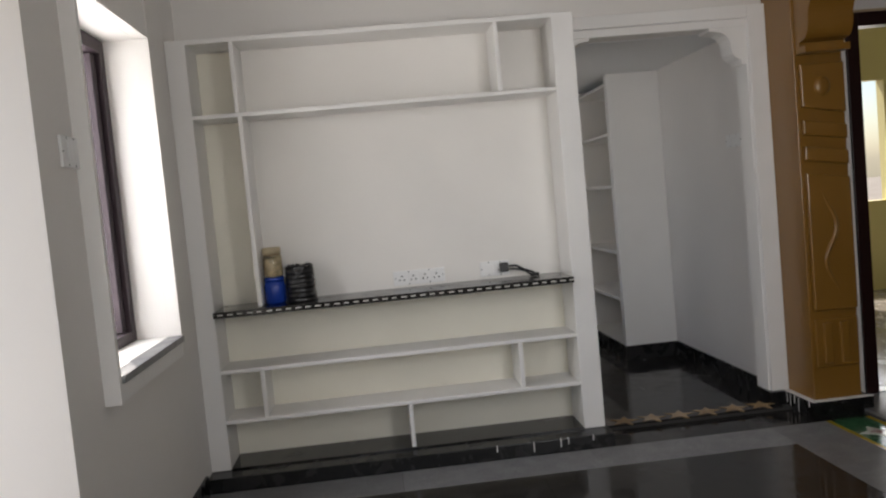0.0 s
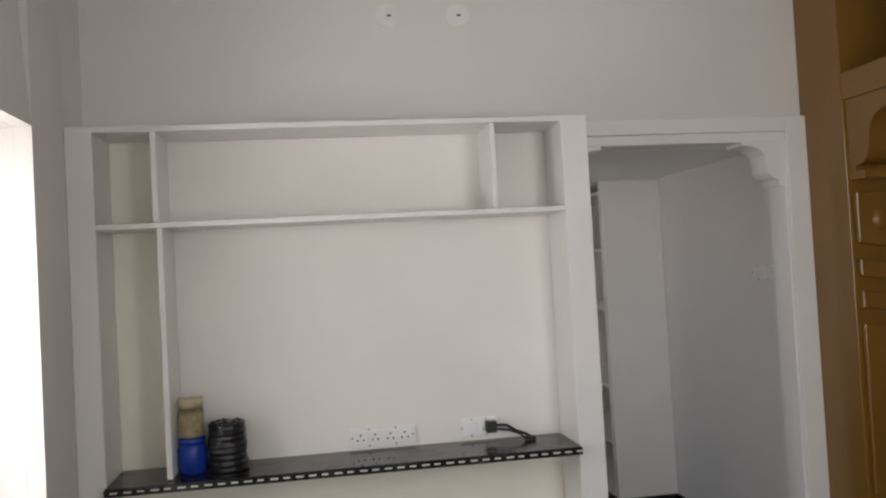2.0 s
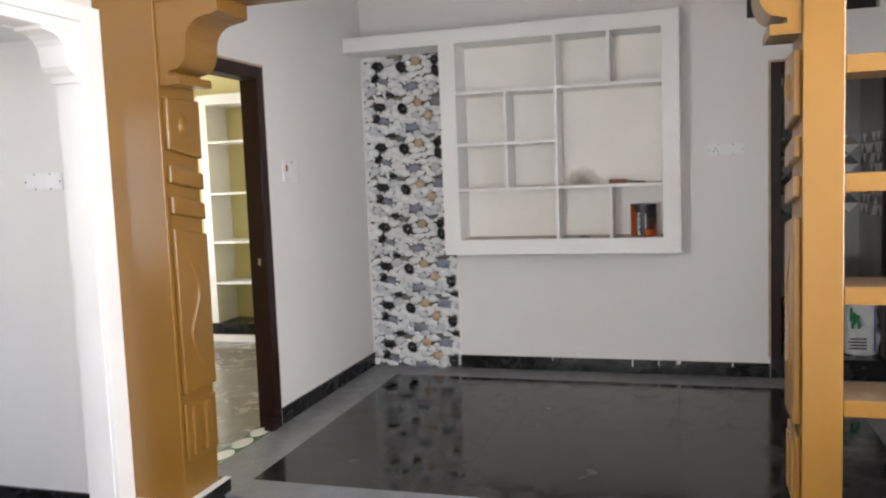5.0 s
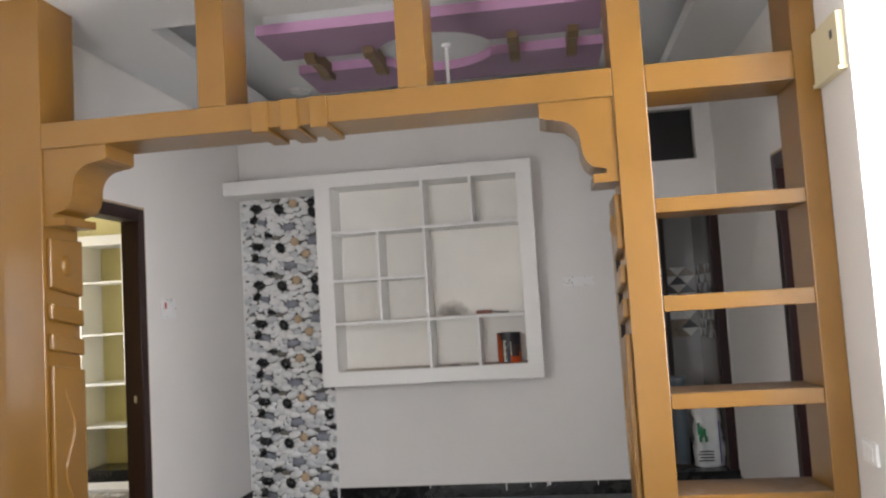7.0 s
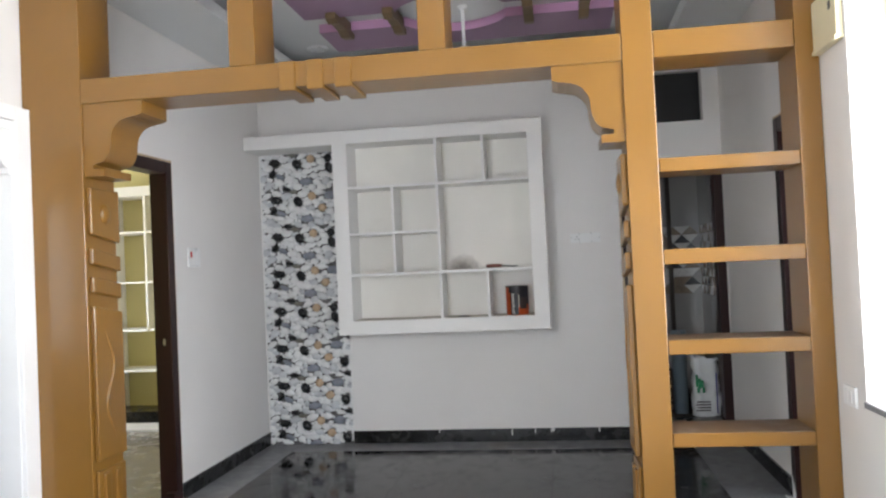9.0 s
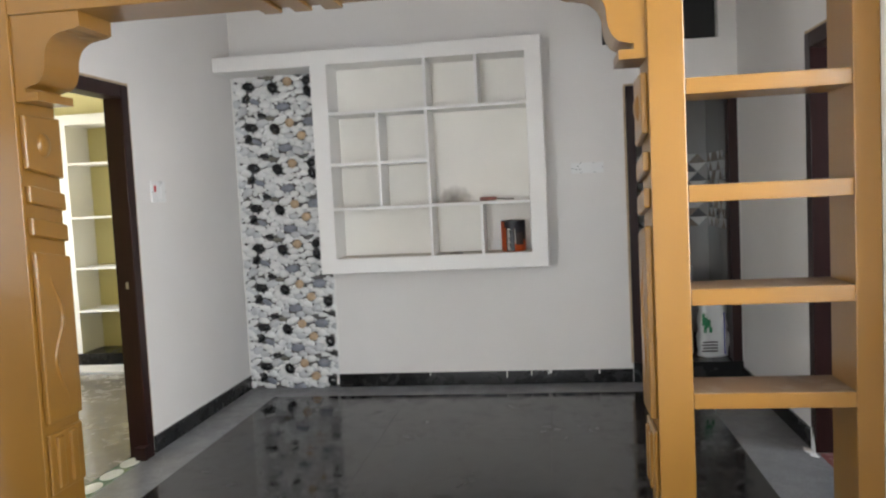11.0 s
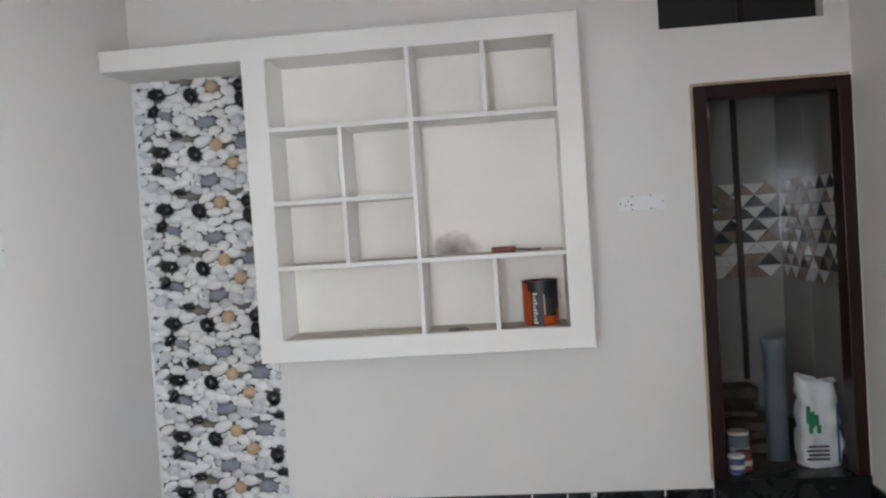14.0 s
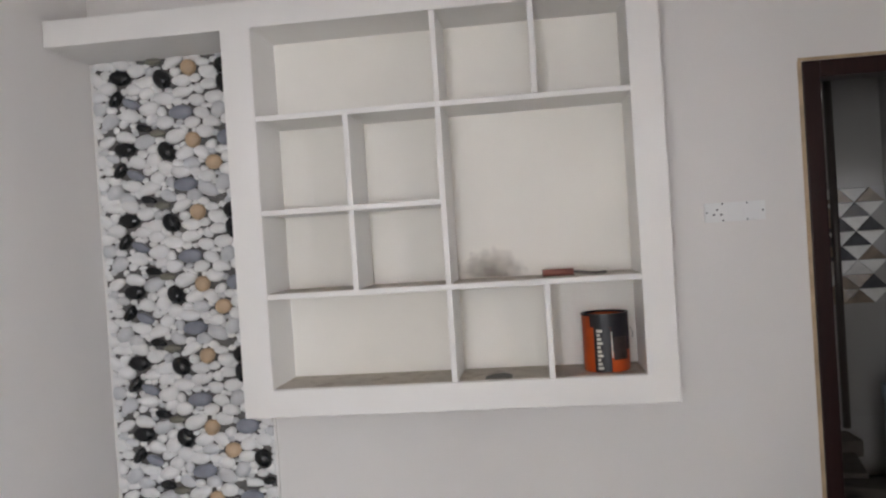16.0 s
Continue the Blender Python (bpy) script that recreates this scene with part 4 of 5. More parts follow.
part("window_frame", boxes((1.97, 2.028, 1.03, 1.09, 0.82, 2.628), (1.102, 1.16, 1.03, 1.09, 0.82, 2.628), (1.16, 1.97, 1.03, 1.09, 2.57, 2.628), (1.16, 1.97, 1.03, 1.09, 0.82, 0.87), bevel=0.003), RAW_WOOD, w2)
loft = thing("loft_rail", (EX + 0.05, 1.6, 2.43), "dark bars inside the loft opening", "rail")
part("bar", box(EX + 0.06, EX + 0.08, 1.57, 1.60, 2.427, 2.815), DARK_WOOD, loft)
# near-black sheet across the whole opening: the loft's inner shade as flat colour
part("board", box(EX + 0.085, EX + 0.095, 1.21, 1.995, 2.427, 2.815), DARK_PLASTIC, loft, "black sheet for the loft's shaded inside")

# ---- yellow room shelves ----
ys = thing("bedroom_shelves", (6.0, 6.2, 0.0), "white shelf frame with yellow niches on a white and black base", "shelves")
SX = 5.87
part("base", box(SX - 0.03, YE - 0.001, 5.45, 6.69, 0.0, 0.06), WHITE, ys, "white base step")
part("plinth", box(SX, YE - 0.001, 5.45, 6.69, 0.061, 0.165), BLACK_SKIRT, ys, "black granite plinth")
part("side_panel", box(SX, YE - 0.001, 6.60, 6.69, 0.166, 2.28, 0.003), WHITE, ys)
part("side_panel", box(SX, YE - 0.001, 6.175, 6.20, 0.93, 2.19, 0.003), WHITE, ys)
part("side_panel", box(SX, YE - 0.001, 5.45, 5.50, 0.166, 2.28, 0.003), WHITE, ys)
part("top_board", box(SX - 0.02, YE - 0.001, 5.501, 6.599, 2.19, 2.28, 0.003), WHITE, ys)
for z in (0.555, 0.935, 1.385, 1.86):
    part("shelf", boxes((SX, YE - 0.001, 6.201, 6.599, z - 0.02, z), (SX, YE - 0.001, 5.501, 6.174, z - 0.02, z)) if z > 0.93 else box(SX, YE - 0.001, 5.501, 6.599, z - 0.02, z), WHITE, ys)

# ---- kitchen shelves ----
ks = thing("kitchen_shelves", (4.9, 0.45, 0.0), "blue painted open kitchen shelves", "shelves")
part("side_panel", box(4.80, 5.049, 0.56, 0.58, 0.0, 2.3), BLUE_PAINT, ks)
part("side_panel", box(4.80, 5.049, -0.3, -0.28, 0.0, 2.3), BLUE_PAINT, ks)
for z in (0.13, 0.36, 0.68, 1.02, 1.82, 2.2):
    part("shelf", box(4.80, 5.049, -0.279, 0.559, z - 0.025, z), BLUE_PAINT, ks)


# ---- switches and sockets ----
def plate(name, label, axis, face, out, a0, a1, z0, z1, modules, depth=0.012):
    """A wiring plate on a wall; axis names the way the wall runs, out the side the plate looks to; modules are (from, to, kind)."""
    def b(p, q, r, s, d0, d1, bevel=0.0):
        f0, f1 = sorted((face + out * d0, face + out * d1))
        return box(p, q, f0, f1, r, s, bevel) if axis == "x" else box(f0, f1, p, q, r, s, bevel)
    mid = (a0 + a1) / 2
    t = thing(name, (mid, face, z0) if axis == "x" else (face, mid, z0), label, "switch plate")
    part("cover", b(a0, a1, z0, z1, 0.0005, depth, 0.003), PLASTIC, t)
    w, h = a1 - a0, z1 - z0
    for u0, u1, kind in modules:
        m = part({"r": "rocker", "i": "indicator", "s": "socket"}[kind], b(a0 + w * u0, a0 + w * u1, z0 + (0.5 if kind == "i" else 0.18) * h, z1 - (0.2 if kind == "i" else 0.18) * h, depth, depth + 0.004, 0.0015), RED if kind == "i" else PLASTIC, t)
        if kind == "s":
            c, k = a0 + w * (u0 + u1) / 2, w * (u1 - u0)
            for du_, dz, r in ((0, 0.14, 0.05), (-0.22, -0.12, 0.04), (0.22, -0.12, 0.04)):
                q = max(0.0035, r * k)
                part("pin_hole", b(c + du_ * k - q, c + du_ * k + q, z0 + h * (0.5 + dz) - q, z0 + h * (0.5 + dz) + q, depth + 0.004, depth + 0.0048), DARK_PLASTIC, m, "dark pin hole")
    for u, v in ((0.04, 0.5), (0.96, 0.5), (0.3, 0.93), (0.7, 0.93), (0.3, 0.07), (0.7, 0.07)):
        if w > 0.14:
            c, q = a0 + w * u, 0.0028
            part("screw", b(c - q, c + q, z0 + h * v - q, z0 + h * v + q, depth, depth + 0.001), DARK_PLASTIC, t)
    return t


plate("socket_plate", "white plate with four sockets above the counter", "x", NY - 0.014, -1, 0.165, 0.445, 0.872, 0.95, [(0.06, 0.27, "s"), (0.29, 0.48, "s"), (0.52, 0.71, "s"), (0.73, 0.94, "s")])
sp = plate("socket_plate", "white socket plate with a plugged-in black adaptor", "x", NY - 0.014, -1, 0.64, 0.80, 0.875, 0.955, [(0.08, 0.46, "r"), (0.5, 0.92, "s")])
plate("switch_plate", "white three-module switch and socket plate", "y", EX, -1, 2.02, 2.25, 1.53, 1.605, [(0.08, 0.36, "r"), (0.39, 0.62, "r"), (0.65, 0.93, "s")])
plate("switch_plate", "white switch plate with a red indicator", "x", NYD, -1, 3.815, 3.985, 1.465, 1.592, [(0.14, 0.26, "i"), (0.32, 0.6, "r"), (0.64, 0.9, "r")])
plate("switch_plate", "white switch plate in the passage", "y", PX, -1, 4.99, 5.19, 1.465, 1.54, [(0.1, 0.36, "r"), (0.38, 0.62, "r"), (0.64, 0.9, "r")])
plate("switch_plate", "white switch plate beside the window", "y", WX, 1, 3.09, 3.235, 1.525, 1.625, [(0.25, 0.5, "r"), (0.52, 0.75, "r")])
plate("switch_plate", "white switch plate below the window", "x", SY, 1, 2.12, 2.25, 0.775, 0.855, [(0.2, 0.5, "r"), (0.52, 0.8, "r")])
jb = thing("junction_box", (2.18, SY, 2.19), "cream plastic junction cover with a black hole", "junction box")
part("cover", box(2.05, 2.325, SY + 0.0005, SY + 0.028, 2.20, 2.40, 0.004), CREAM_BOX, jb)
part("lower_lip", box(2.05, 2.325, SY + 0.0005, SY + 0.034, 2.185, 2.199), CREAM_BOX, jb)
part("hole", box(2.10, 2.125, SY + 0.0275, SY + 0.029, 2.315, 2.345), DARK_PLASTIC, jb, "black hole")
for x in (0.42, 0.728):
    r = thing("round_outlet", (x, NY, 2.66), "small round white outlet cover with a dark screw", "outlet", "round covers over the unit")
    bm = prism([(x + 0.05 * math.cos(a * math.pi / 12), 2.712 + 0.05 * math.sin(a * math.pi / 12)) for a in range(24)], "y", NY - 0.012, NY - 0.0005)
    part("cover", bm, PLASTIC, r)
    part("screw", box(x - 0.004, x + 0.014, NY - 0.0135, NY - 0.012, 2.708, 2.716), DARK_PLASTIC, r)

# ---- things on the television counter ----
CT = 0.8605
ad = thing("power_adaptor", (0.78, 4.81, CT), "black plug adaptor with a cable lying on the counter", "adaptor")
part("plug", box(0.745, 0.79, 4.775, 4.817, 0.895, 0.945, 0.004), DARK_PLASTIC, ad)
part("cable", tube([(0.785, 4.79, 0.925), (0.83, 4.775, 0.925), (0.87, 4.765, 0.90), (0.91, 4.75, 0.885), (0.93, 4.74, 0.872)], 0.006, 8), DARK_PLASTIC, ad, "", True)
part("cable", tube([(0.785, 4.785, 0.91), (0.84, 4.76, 0.905), (0.88, 4.745, 0.89), (0.90, 4.735, 0.87)], 0.005, 8), DARK_PLASTIC, ad, "", True)
part("end_plug", tube([(0.90, 4.745, 0.870), (0.945, 4.735, 0.870)], 0.0095, 8), DARK_PLASTIC, ad, "", True)
bj = thing("blue_jar", (-0.45, 4.69, CT), "blue plastic jar standing on the black counter", "jar")
part("body", lathe(-0.45, 4.69, [(0.046, CT), (0.054, CT + 0.01), (0.055, CT + 0.09), (0.05, CT + 0.112), (0.046, CT + 0.115)]), BLUE, bj, "", True)
part("lid", lathe(-0.45, 4.69, [(0.051, CT + 0.116), (0.052, CT + 0.135), (0.047, CT + 0.138)]), BLUE, bj, "", True)
cj = thing("clear_jar", (-0.45, 4.69, CT + 0.139), "clear jar of cream-coloured grains stacked on the blue jar", "jar")
Z = CT + 0.139
part("body", lathe(-0.45, 4.69, [(0.044, Z), (0.049, Z + 0.01), (0.049, Z + 0.1), (0.043, Z + 0.115)]), PLASTIC, cj, "", True).data.materials[0] = CLEAR
part("content", lathe(-0.45, 4.69, [(0.042, Z + 0.003), (0.046, Z + 0.012), (0.046, Z + 0.09), (0.03, Z + 0.098)]), CHICKPEA, cj, "cream grains", True)
part("lid", lathe(-0.45, 4.69, [(0.047, Z + 0.116), (0.048, Z + 0.148), (0.043, Z + 0.152)]), GOLD_LID, cj, "beige lid", True)
kb = thing("black_bundle", (-0.317, 4.70, CT), "ribbed bundle wrapped in shiny black plastic on the counter", "bundle")
prof = []
for i in range(49):
    u = i / 48
    prof.append((0.078 + 0.0015 * math.sin(u * 48) + 0.0015 * math.sin(u * 17) - 0.007 * u * u, CT + 0.185 * u))
bm = lathe(-0.317, 4.70, prof, 32)
for v in bm.verts:
    k = noise.noise(v.co * 18) * 0.008 + noise.noise(v.co * 55) * 0.0025
    v.co.x += k
    v.co.y += k
part("wrap", bm, DARK_PLASTIC, kb, "", True)
bm = bmesh.new()
for i in range(7):
    a = i * 0.9
    c = Vector((-0.317 + 0.05 * math.cos(a), 4.70 + 0.035 * math.sin(a), CT + 0.18))
    p = [bm.verts.new(c + Vector(q)) for q in ((-0.018, 0, 0), (0.018, 0.004, 0), (0.012 * math.sin(a * 3), 0.014, 0.013))]
    q = [bm.verts.new(v.co + Vector((0.002, 0.006, 0))) for v in p]
    bm.faces.new(p)
    bm.faces.new(q)
    for k in range(3):
        bm.faces.new((p[k], p[(k + 1) % 3], q[(k + 1) % 3], q[k]))
part("torn_rim", bm, DARK_PLASTIC, kb)

# ---- things in the dining wall unit ----
pc = thing("paint_tin", (4.97, 2.675, IZ0), "open orange and navy paint tin standing in a niche", "paint tin")
TX, TY, TZ, TR = 4.97, 2.675, IZ0 + 0.003, 0.085


def shell(cx, cy, r, z0, z1, a0, a1, lift, n=16):
    """A curved label on a tin between two angles."""
    bm = bmesh.new()
    cols = []
    for i in range(n + 1):
        a = radians(a0 + (a1 - a0) * i / n)
        cols.append([bm.verts.new((cx + (r + q) * math.cos(a), cy + (r + q) * math.sin(a), z)) for q, z in ((0.0, z0), (lift, z0), (lift, z1), (0.0, z1))])
    for a, b in zip(cols, cols[1:]):
        for k in range(4):
            bm.faces.new((a[k], a[(k + 1) % 4], b[(k + 1) % 4], b[k]))
    bm.faces.new(cols[0])
    bm.faces.new(cols[-1])
    return bm


tin_h = 0.212
tin = part("tin_body", lathe(TX, TY, [(TR - 0.004, TZ), (TR, TZ + 0.003), (TR, TZ + tin_h), (TR - 0.003, TZ + tin_h), (TR - 0.004, TZ + 0.02)], 40), (ORANGE_TIN,), pc, "orange printed body", True)
part("inside", lathe(TX, TY, [(TR - 0.0045, TZ + 0.022), (TR - 0.0045, TZ + 0.03)], 30), DARK_PLASTIC, pc)
part("rim", annulus(TX, TY, TR - 0.006, TR + 0.002, TZ + tin_h - 0.004, TZ + tin_h + 0.004, 40), DARK_PLASTIC, pc)
part("label_band", shell(TX, TY, TR, TZ + 0.002, TZ + tin_h - 0.006, 146, 188, 0.0008), NAVY_TIN, tin, "navy band with white bars")
part("label_band", shell(TX, TY, TR, TZ + 0.078, TZ + tin_h - 0.006, 188.5, 262, 0.0008), NAVY_TIN, tin, "dark band")
part("label_picture", shell(TX, TY, TR, TZ + 0.045, TZ + 0.13, 194, 236, 0.0014), FADED, tin, "faded grey picture")
part("label_stripe", shell(TX, TY, TR, TZ + 0.055, TZ + 0.15, 189, 192, 0.0014), WHITE_TILE, tin, "white stripe")
for k in range(10):
    part("logo_bar", shell(TX, TY, TR, TZ + 0.012 + 0.0152 * k, TZ + 0.0225 + 0.0152 * k, 154, 168 - 3 * (k % 3), 0.0016), WHITE_TILE, tin, "white mark")
part("rim_band", shell(TX, TY, TR, TZ + tin_h - 0.045, TZ + tin_h - 0.004, 136, 250, 0.001, 24), NAVY_TIN, tin)
part("bail", tube([(TX - 0.03, TY - TR - 0.002, TZ + 0.16), (TX - 0.035, TY - TR - 0.012, TZ + 0.14), (TX - 0.03, TY - TR - 0.01, TZ + 0.12)], 0.0022, 6), STEEL, pc)
rl = thing("roller_handle", (4.93, 2.78, ZC[0] + H), "small red-brown wooden handled scraper lying on the shelf", "scraper")
RZ = ZC[0] + H + 0.016
part("grip", tube([(4.93, 2.895, RZ), (4.928, 2.85, RZ + 0.001), (4.93, 2.78, RZ + 0.0)], 0.0135, 12), HANDLE, rl, "", True)
part("shank", tube([(4.93, 2.78, RZ), (4.93, 2.74, RZ - 0.004), (4.925, 2.70, RZ - 0.008), (4.93, 2.66, RZ - 0.006)], 0.005, 8), RUST_GREY, rl, "thin steel shank", True)
tr = thing("putty_blade", (4.90, 3.08, IZ0), "flat grey putty blade lying in a niche", "blade")
part("blade", prism([(3.03, IZ0 + 0.003), (3.13, IZ0 + 0.003), (3.10, IZ0 + 0.011), (3.06, IZ0 + 0.013), (3.04, IZ0 + 0.009)], "x", 4.86, 4.93), RUST_GREY, tr)

# ---- things in the bathroom ----
BZ = 0.1352
pp = thing("drain_pipe", (5.5, 1.42, BZ), "grey plastic drain pipe standing upright on the floor", "pipe")
part("pipe", lathe(5.5, 1.43, [(0.056, BZ), (0.056, BZ + 0.60), (0.063, BZ + 0.605), (0.063, BZ + 0.66), (0.056, BZ + 0.661), (0.055, BZ + 0.55)], 28), PVC, pp, "", True)
sk = thing("cement_sack", (5.40, 1.25, BZ), "white woven sack with green and navy print, top open", "sack")
bm = bmesh.new()
rows = []
for i in range(15):
    u = i / 14
    a, b = 0.104 - 0.004 * u + 0.006 * math.sin(7 * u), 0.076 - 0.010 * u
    ringv = []
    for k in range(28):
        t = 2 * math.pi * k / 28
        c, w = math.cos(t), math.sin(t)
        q = Vector((5.40 + 0.02 * u + b * math.copysign(abs(w) ** 0.6, w), 1.25 + a * math.copysign(abs(c) ** 0.6, c), BZ + 0.45 * u))
        q += Vector((1.2, 0.8, 0.0)) * 0.024 * noise.noise(q * 14) + Vector((0.7, 0.7, 0)) * 0.016 * noise.noise(q * 34)
        if i == 14:
            q.z += 0.03 * noise.noise(q * 25) + 0.02 * c
        if i == 0:
            q.z = BZ
        ringv.append(bm.verts.new(q))
    rows.append(ringv)
for a, b in zip(rows, rows[1:]):
    for k in range(28):
        bm.faces.new((a[k], a[(k + 1) % 28], b[(k + 1) % 28], b[k]))
bm.faces.new(rows[0])
sack = part("sack_body", bm, SACK, sk, "", True)
bm = bmesh.new()
for y, z0, z1 in ((1.335, 0.36, 0.43), (1.315, 0.34, 0.40), (1.295, 0.35, 0.385), (1.325, 0.31, 0.335), (1.285, 0.31, 0.33)):
    add_box(bm, 5.283, 5.295, y - 0.009, y + 0.009, BZ + z0 - 0.12, BZ + z1 - 0.1)
part("print", bm, SACK_GREEN, sack, "green printed bars")
part("print", boxes((5.288, 5.30, 1.185, 1.192, BZ + 0.03, BZ + 0.34)), SACK_BLUE, sack, "navy printed stripe")
part("print", boxes(*[(5.282, 5.295, 1.24, 1.35 - 0.01 * (k % 2), BZ + 0.05 + 0.022 * k, BZ + 0.057 + 0.022 * k) for k in range(4)]), FADED, sack, "unreadable print bars")


def pot(name, x, y, r, h, material, label, lid=None):
    t = thing(name, (x, y, BZ), label, "paint pot")
    z = BZ + 0.006 if x < EX + 0.13 else BZ
    part("body", lathe(x, y, [(r * 0.9, z), (r, z + 0.004), (r, z + h), (r * 0.9, z + h - 0.004)], 22), material, t, "", True)
    part("label_stripe", shell(x, y, r, z + h * 0.35, z + h * 0.6, 120, 260, 0.001), WHITE_TILE if material is POT_BLUE else DUSTY, t, "pale label stripe")
    if lid:
        part("lid", lathe(x, y, [(r * 1.06, z + h), (r * 1.06, z + h + 0.012), (r * 0.9, z + h + 0.014)], 22), lid, t, "", True)


pot("paint_pot", 5.262, 1.715, 0.042, 0.085, POT_BLUE, "small blue and white paint pot", WHITE_TILE)
pot("paint_pot", 5.32, 1.66, 0.04, 0.10, POT_RED, "small dull red paint pot")
pot("paint_pot", 5.42, 1.66, 0.055, 0.17, PVC, "grey paint pot with a dusty rim", DUSTY)
jk = thing("scrap_pile", (6.0, 1.6, BZ), "dark heap of boards and dusty bags against the tiles", "scrap heap")
for k in range(9):
    bm = box(-0.16, 0.16, -0.10, 0.10, 0.0, 0.05 + 0.02 * (k % 3), 0.012)
    bmesh.ops.transform(bm, matrix=pose(5.72 + 0.07 * k, 1.55 + 0.07 * math.sin(k * 2.1), BZ + 0.012 + 0.035 * (k // 2), 0, 4 * (k % 2), 34 * k), verts=bm.verts)
    part("board", bm, RUBBLE, jk)
vp = thing("riser_pipe", (BX - 0.04, 1.345, 0.5), "brown-grey riser pipe fixed to the bathroom wall", "pipe")
part("pipe", tube([(BX - 0.03, 1.345, 2.249), (BX - 0.03, 1.345, 0.40)], 0.02, 12), RISER, vp, "", True)

# ---- daylight outside ----
nb = thing("neighbour_house", (-7.2, 5.0, -0.12), "pale house front with dark openings across the lane", "house")
part("wall", boxes((-7.6, -7.2, -4, 14, -0.12, 6.2)), FACADE, nb)
for y in (1.0, 5.2, 9.4):
    for z in (0.8, 3.9):
        wdw = part("window", box(-7.2, -7.15, y, y + 1.2, z, z + 1.3), GREY_WOOD, nb)
        part("sill", box(-7.2, -7.08, y - 0.08, y + 1.28, z - 0.08, z), FACADE, wdw)
part("slab", box(-7.2, -6.4, -4, 14, 2.95, 3.08), FACADE, nb, "balcony slab")
part("parapet", boxes((-6.48, -6.4, -4, 14, 3.08, 3.9)), FACADE, nb)

# ---- pebble tiles beside the dining unit ----
peb = structure("trim_pebble_panel", boxes((EX - 0.006, EX - 0.0005, 4.055, 4.751, 0.0, 2.376)), PEB_BACK, "pebble-relief wall tiles in white, black, blue-grey and tan", "wall tile")
structure("trim_pebble_edge", boxes((EX - 0.012, EX - 0.0005, 4.045, 4.055, 0.099, 0.896), (EX - 0.012, EX - 0.0005, 4.752, 4.764, 0.099, 2.376)), WHITE, "white edge beside the pebble tiles", "trim")
TW, TH = 0.696, 0.305
common = [(0.124, 0.07, 0.048, 0.030, 4, 2), (0.31, 0.09, 0.034, 0.043, -24, 2), (0.43, 0.05, 0.034, 0.033, 0, 4), (0.100, 0.160, 0.022, 0.038, 35, 2), (0.165, 0.185, 0.040, 0.020, 25, 3),
          (0.065, 0.25, 0.040, 0.034, -20, 1), (0.385, 0.235, 0.052, 0.030, 0, 3), (0.55, 0.235, 0.038, 0.034, -20, 1), (0.215, 0.292, 0.034, 0.018, 18, 2), (0.275, 0.012, 0.036, 0.015, 0, 5)]
prints = (common + [(0.575, 0.05, 0.032, 0.030, 0, 2), (0.58, 0.13, 0.030, 0.042, -20, 2), (0.66, 0.06, 0.03, 0.03, 0, 1)],
          common + [(0.585, 0.05, 0.052, 0.032, 0, 3), (0.515, 0.15, 0.034, 0.033, 0, 4), (0.645, 0.19, 0.033, 0.044, -24, 2), (0.665, 0.285, 0.026, 0.016, 0, 2)])


def pack(special, seed):
    """Fill the rest of a tile's print with white pebbles that crowd together."""
    rng = random.Random(seed)
    found = [list(p) for p in special]
    for tries in range(14000):
        u, v = rng.uniform(0.0, TW), rng.uniform(0.0, TH)
        a, b = rng.uniform(0.036, 0.050), rng.uniform(0.025, 0.033)
        close = 0.82
        if tries > 5000:
            a, b, close = rng.uniform(0.022, 0.034), rng.uniform(0.017, 0.025), 0.80
        if tries > 10000:
            a, b, close = rng.uniform(0.014, 0.02), rng.uniform(0.011, 0.015), 0.76
        for p in found:
            dv = min(abs(v - p[1]), TH - abs(v - p[1]))
            if math.hypot((u - p[0]) / (a + p[2]), dv / (b + p[3])) < (0.92 if 1 < p[5] else close):
                break
        else:
            found.append([u, v, a, b, rng.uniform(-22, 22), 0 if rng.random() < 0.86 else 1])
    return found


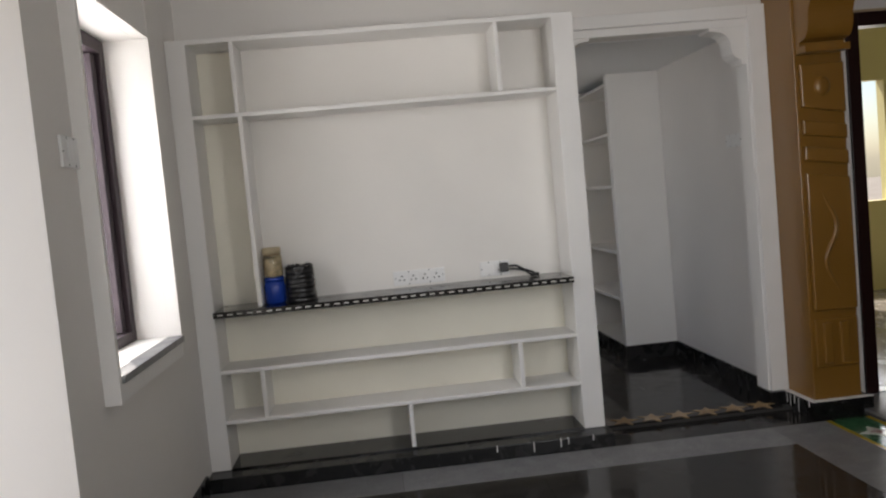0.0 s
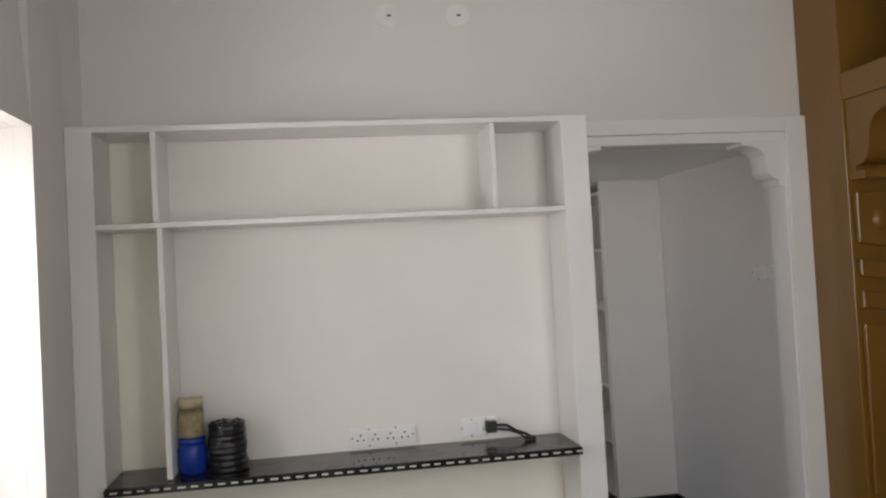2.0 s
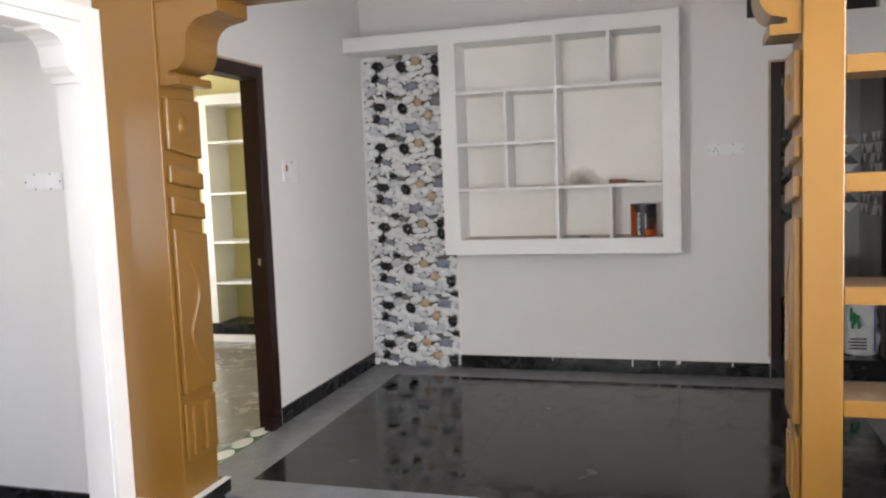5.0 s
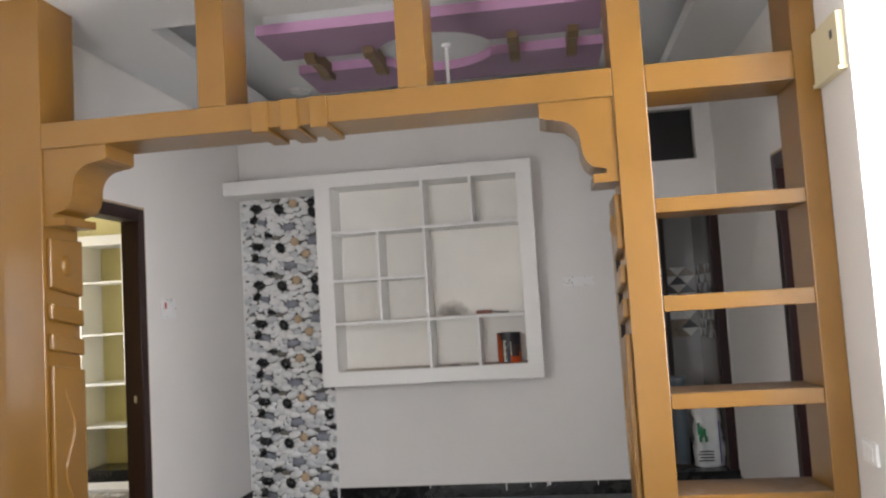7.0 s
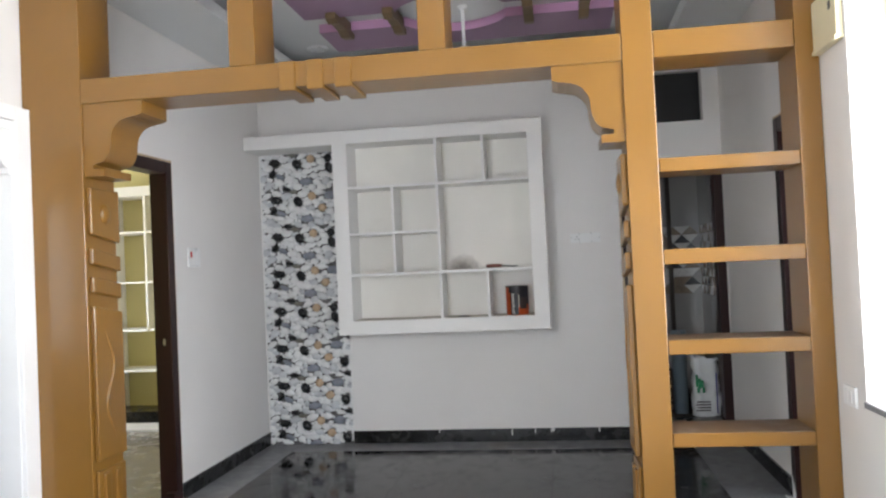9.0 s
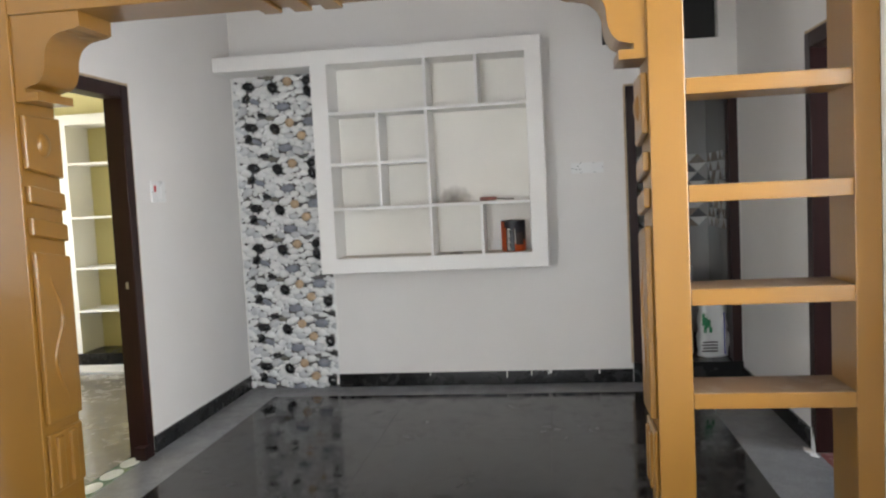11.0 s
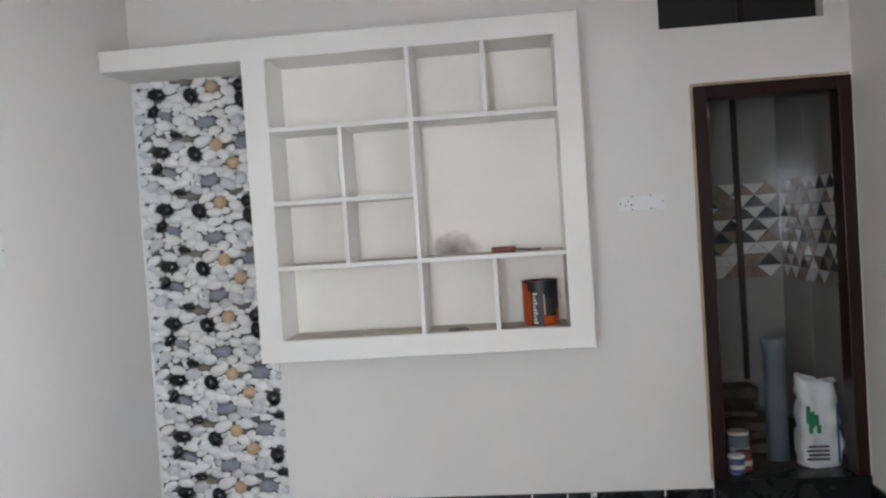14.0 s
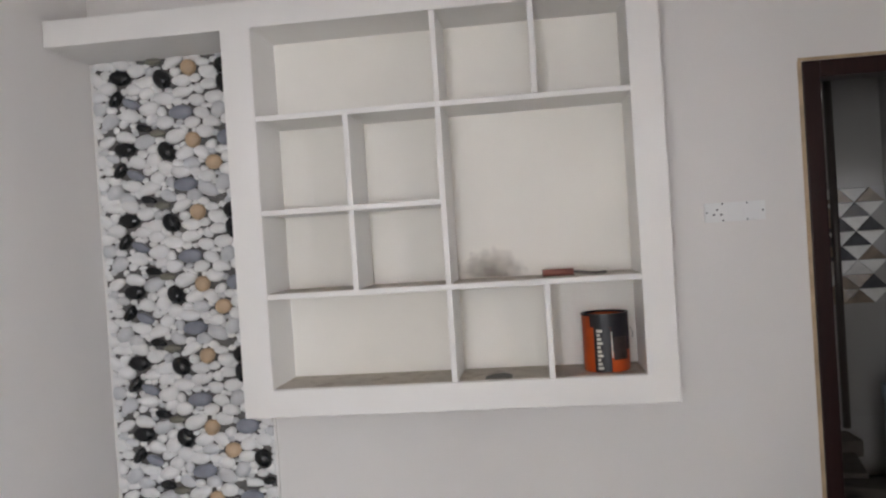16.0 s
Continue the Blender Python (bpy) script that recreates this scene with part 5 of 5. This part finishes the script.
def pebble_tile(h, pebbles):
    """Rounded pebbles in relief: every one a low dome with an uneven outline; the coloured ones stand a little prouder."""
    bm = bmesh.new()
    n = 16
    for u, v, a, b, turn, mi in pebbles:
        if v > h - 0.002:
            continue
        ca, sa = math.cos(radians(turn)), math.sin(radians(turn))
        high = 0.62 * b if mi > 1 else 0.72 * b
        lift = 0.014 if mi > 1 else 0.0015
        rings = []

        def spot(r, d, k):
            t = 2 * math.pi * k / n
            w = 1 + (0.07 * math.sin(2 * t + u * 40) + 0.045 * math.sin(3 * t + v * 50)) * (0.5 if mi > 1 else 1.0)
            y, z = a * r * w * math.cos(t), b * r * w * math.sin(t)
            yy = min(max(u + y * ca - z * sa, 0.0), TW)
            zz = min(max(v + y * sa + z * ca, -0.012), h)
            return bm.verts.new((0.0 if d < 0 else -lift - d * high, -yy, -zz))
        for r, d in ((0.97, -1.0), (1.0, 0.0), (0.96, 0.3), (0.84, 0.57), (0.64, 0.79), (0.36, 0.95)):
            rings.append([spot(r, d, k) for k in range(n)])
        tip = spot(0.0, 1.0, 0)
        for p, q in zip(rings, rings[1:]):
            for k in range(n):
                f = bm.faces.new((p[k], p[(k + 1) % n], q[(k + 1) % n], q[k]))
                f.material_index, f.smooth = mi, True
        for k in range(n):
            f = bm.faces.new((rings[-1][k], rings[-1][(k + 1) % n], tip))
            f.material_index, f.smooth = mi, True
    return mesh_of("pebble_tile", bm, PEB_WHITE, PEB_PALE, PEB_BLACK, PEB_BLUE, PEB_TAN, PEB_OLIVE)


first, second = pack(prints[0], 11), pack(prints[1], 12)
tile_a, tile_b, tile_last = pebble_tile(TH, first), pebble_tile(TH, second), pebble_tile(2.376 - 7 * TH, second)
for k in range(8):
    piece("pebble_tile", tile_last if k > 6 else tile_a if k in (0, 2, 4) else tile_b, peb, (EX - 0.0055, 4.751, 2.376 - k * TH))

# ---- bathroom tiles ----
bath = bpy.data.objects["wall_bathroom"]
back_me = mesh_of("wall_tile", box(-0.006, 0.0, -0.148, 0.148, -0.298, 0.298), TILE_GREY)
side_me = mesh_of("wall_tile", box(-0.298, 0.298, 0.0, 0.006, -0.298, 0.298), TILE_GREY)
BAND0, BAND1 = 1.052, 1.665


def triangle(along, up, tone):
    """One triangular mosaic tile, 0.15 m wide and 0.076 m high, its face slightly tilted."""
    bm = bmesh.new()
    w, h = 0.0738, 0.0372
    tri = [(-w, -h), (w, -h), (0, h)] if up else [(-w, h), (w, h), (0, -h)]

    def at(p, d):
        return (-d, p[0], p[1]) if along == "y" else (p[0], d, p[1])
    lo = [bm.verts.new(at(p, 0.0)) for p in tri]
    hi = [bm.verts.new(at((p[0] * 0.96, p[1] * 0.94), 0.005 + 0.0015 * i * (tone + 1) / 2)) for i, p in enumerate(tri)]
    bm.faces.new(lo)
    bm.faces.new(hi)
    for i in range(3):
        bm.faces.new((lo[i], lo[(i + 1) % 3], hi[(i + 1) % 3], hi[i]))
    return mesh_of("mosaic_tile", bm, (TILE_A, TILE_B, TILE_C)[tone])


tri_y = {(u, t): triangle("y", u, t) for u in (0, 1) for t in range(3)}
tri_x = {(u, t): triangle("x", u, t) for u in (0, 1) for t in range(3)}
for z in (BAND0 - 0.3, BAND1 + 0.3):
    for k in range(4):
        piece("wall_tile", back_me, bath, (BX, 1.225 + 0.298 * k, z))
    for k in range(2):
        piece("wall_tile", side_me, bath, (EX + 0.42 + 0.6 * k, 1.075, z))
rng = random.Random(7)
TONES = ((0, 0, 0, 1), (1, 1, 2, 2, 0))
for i in range(8):
    z = BAND0 + 0.0383 + 0.0766 * i
    for k in range(16):
        piece("mosaic_tile", tri_y[((i + k) % 2, rng.choice(TONES[(i + k) % 2]))], bath, (BX, 1.08 + 0.076 * (k + 1), z))
    for k in range(13):
        piece("mosaic_tile", tri_x[((i + k) % 2, rng.choice(TONES[(i + k) % 2]))], bath, (EX + 0.16 + 0.076 * (k + 0.5), 1.075, z))
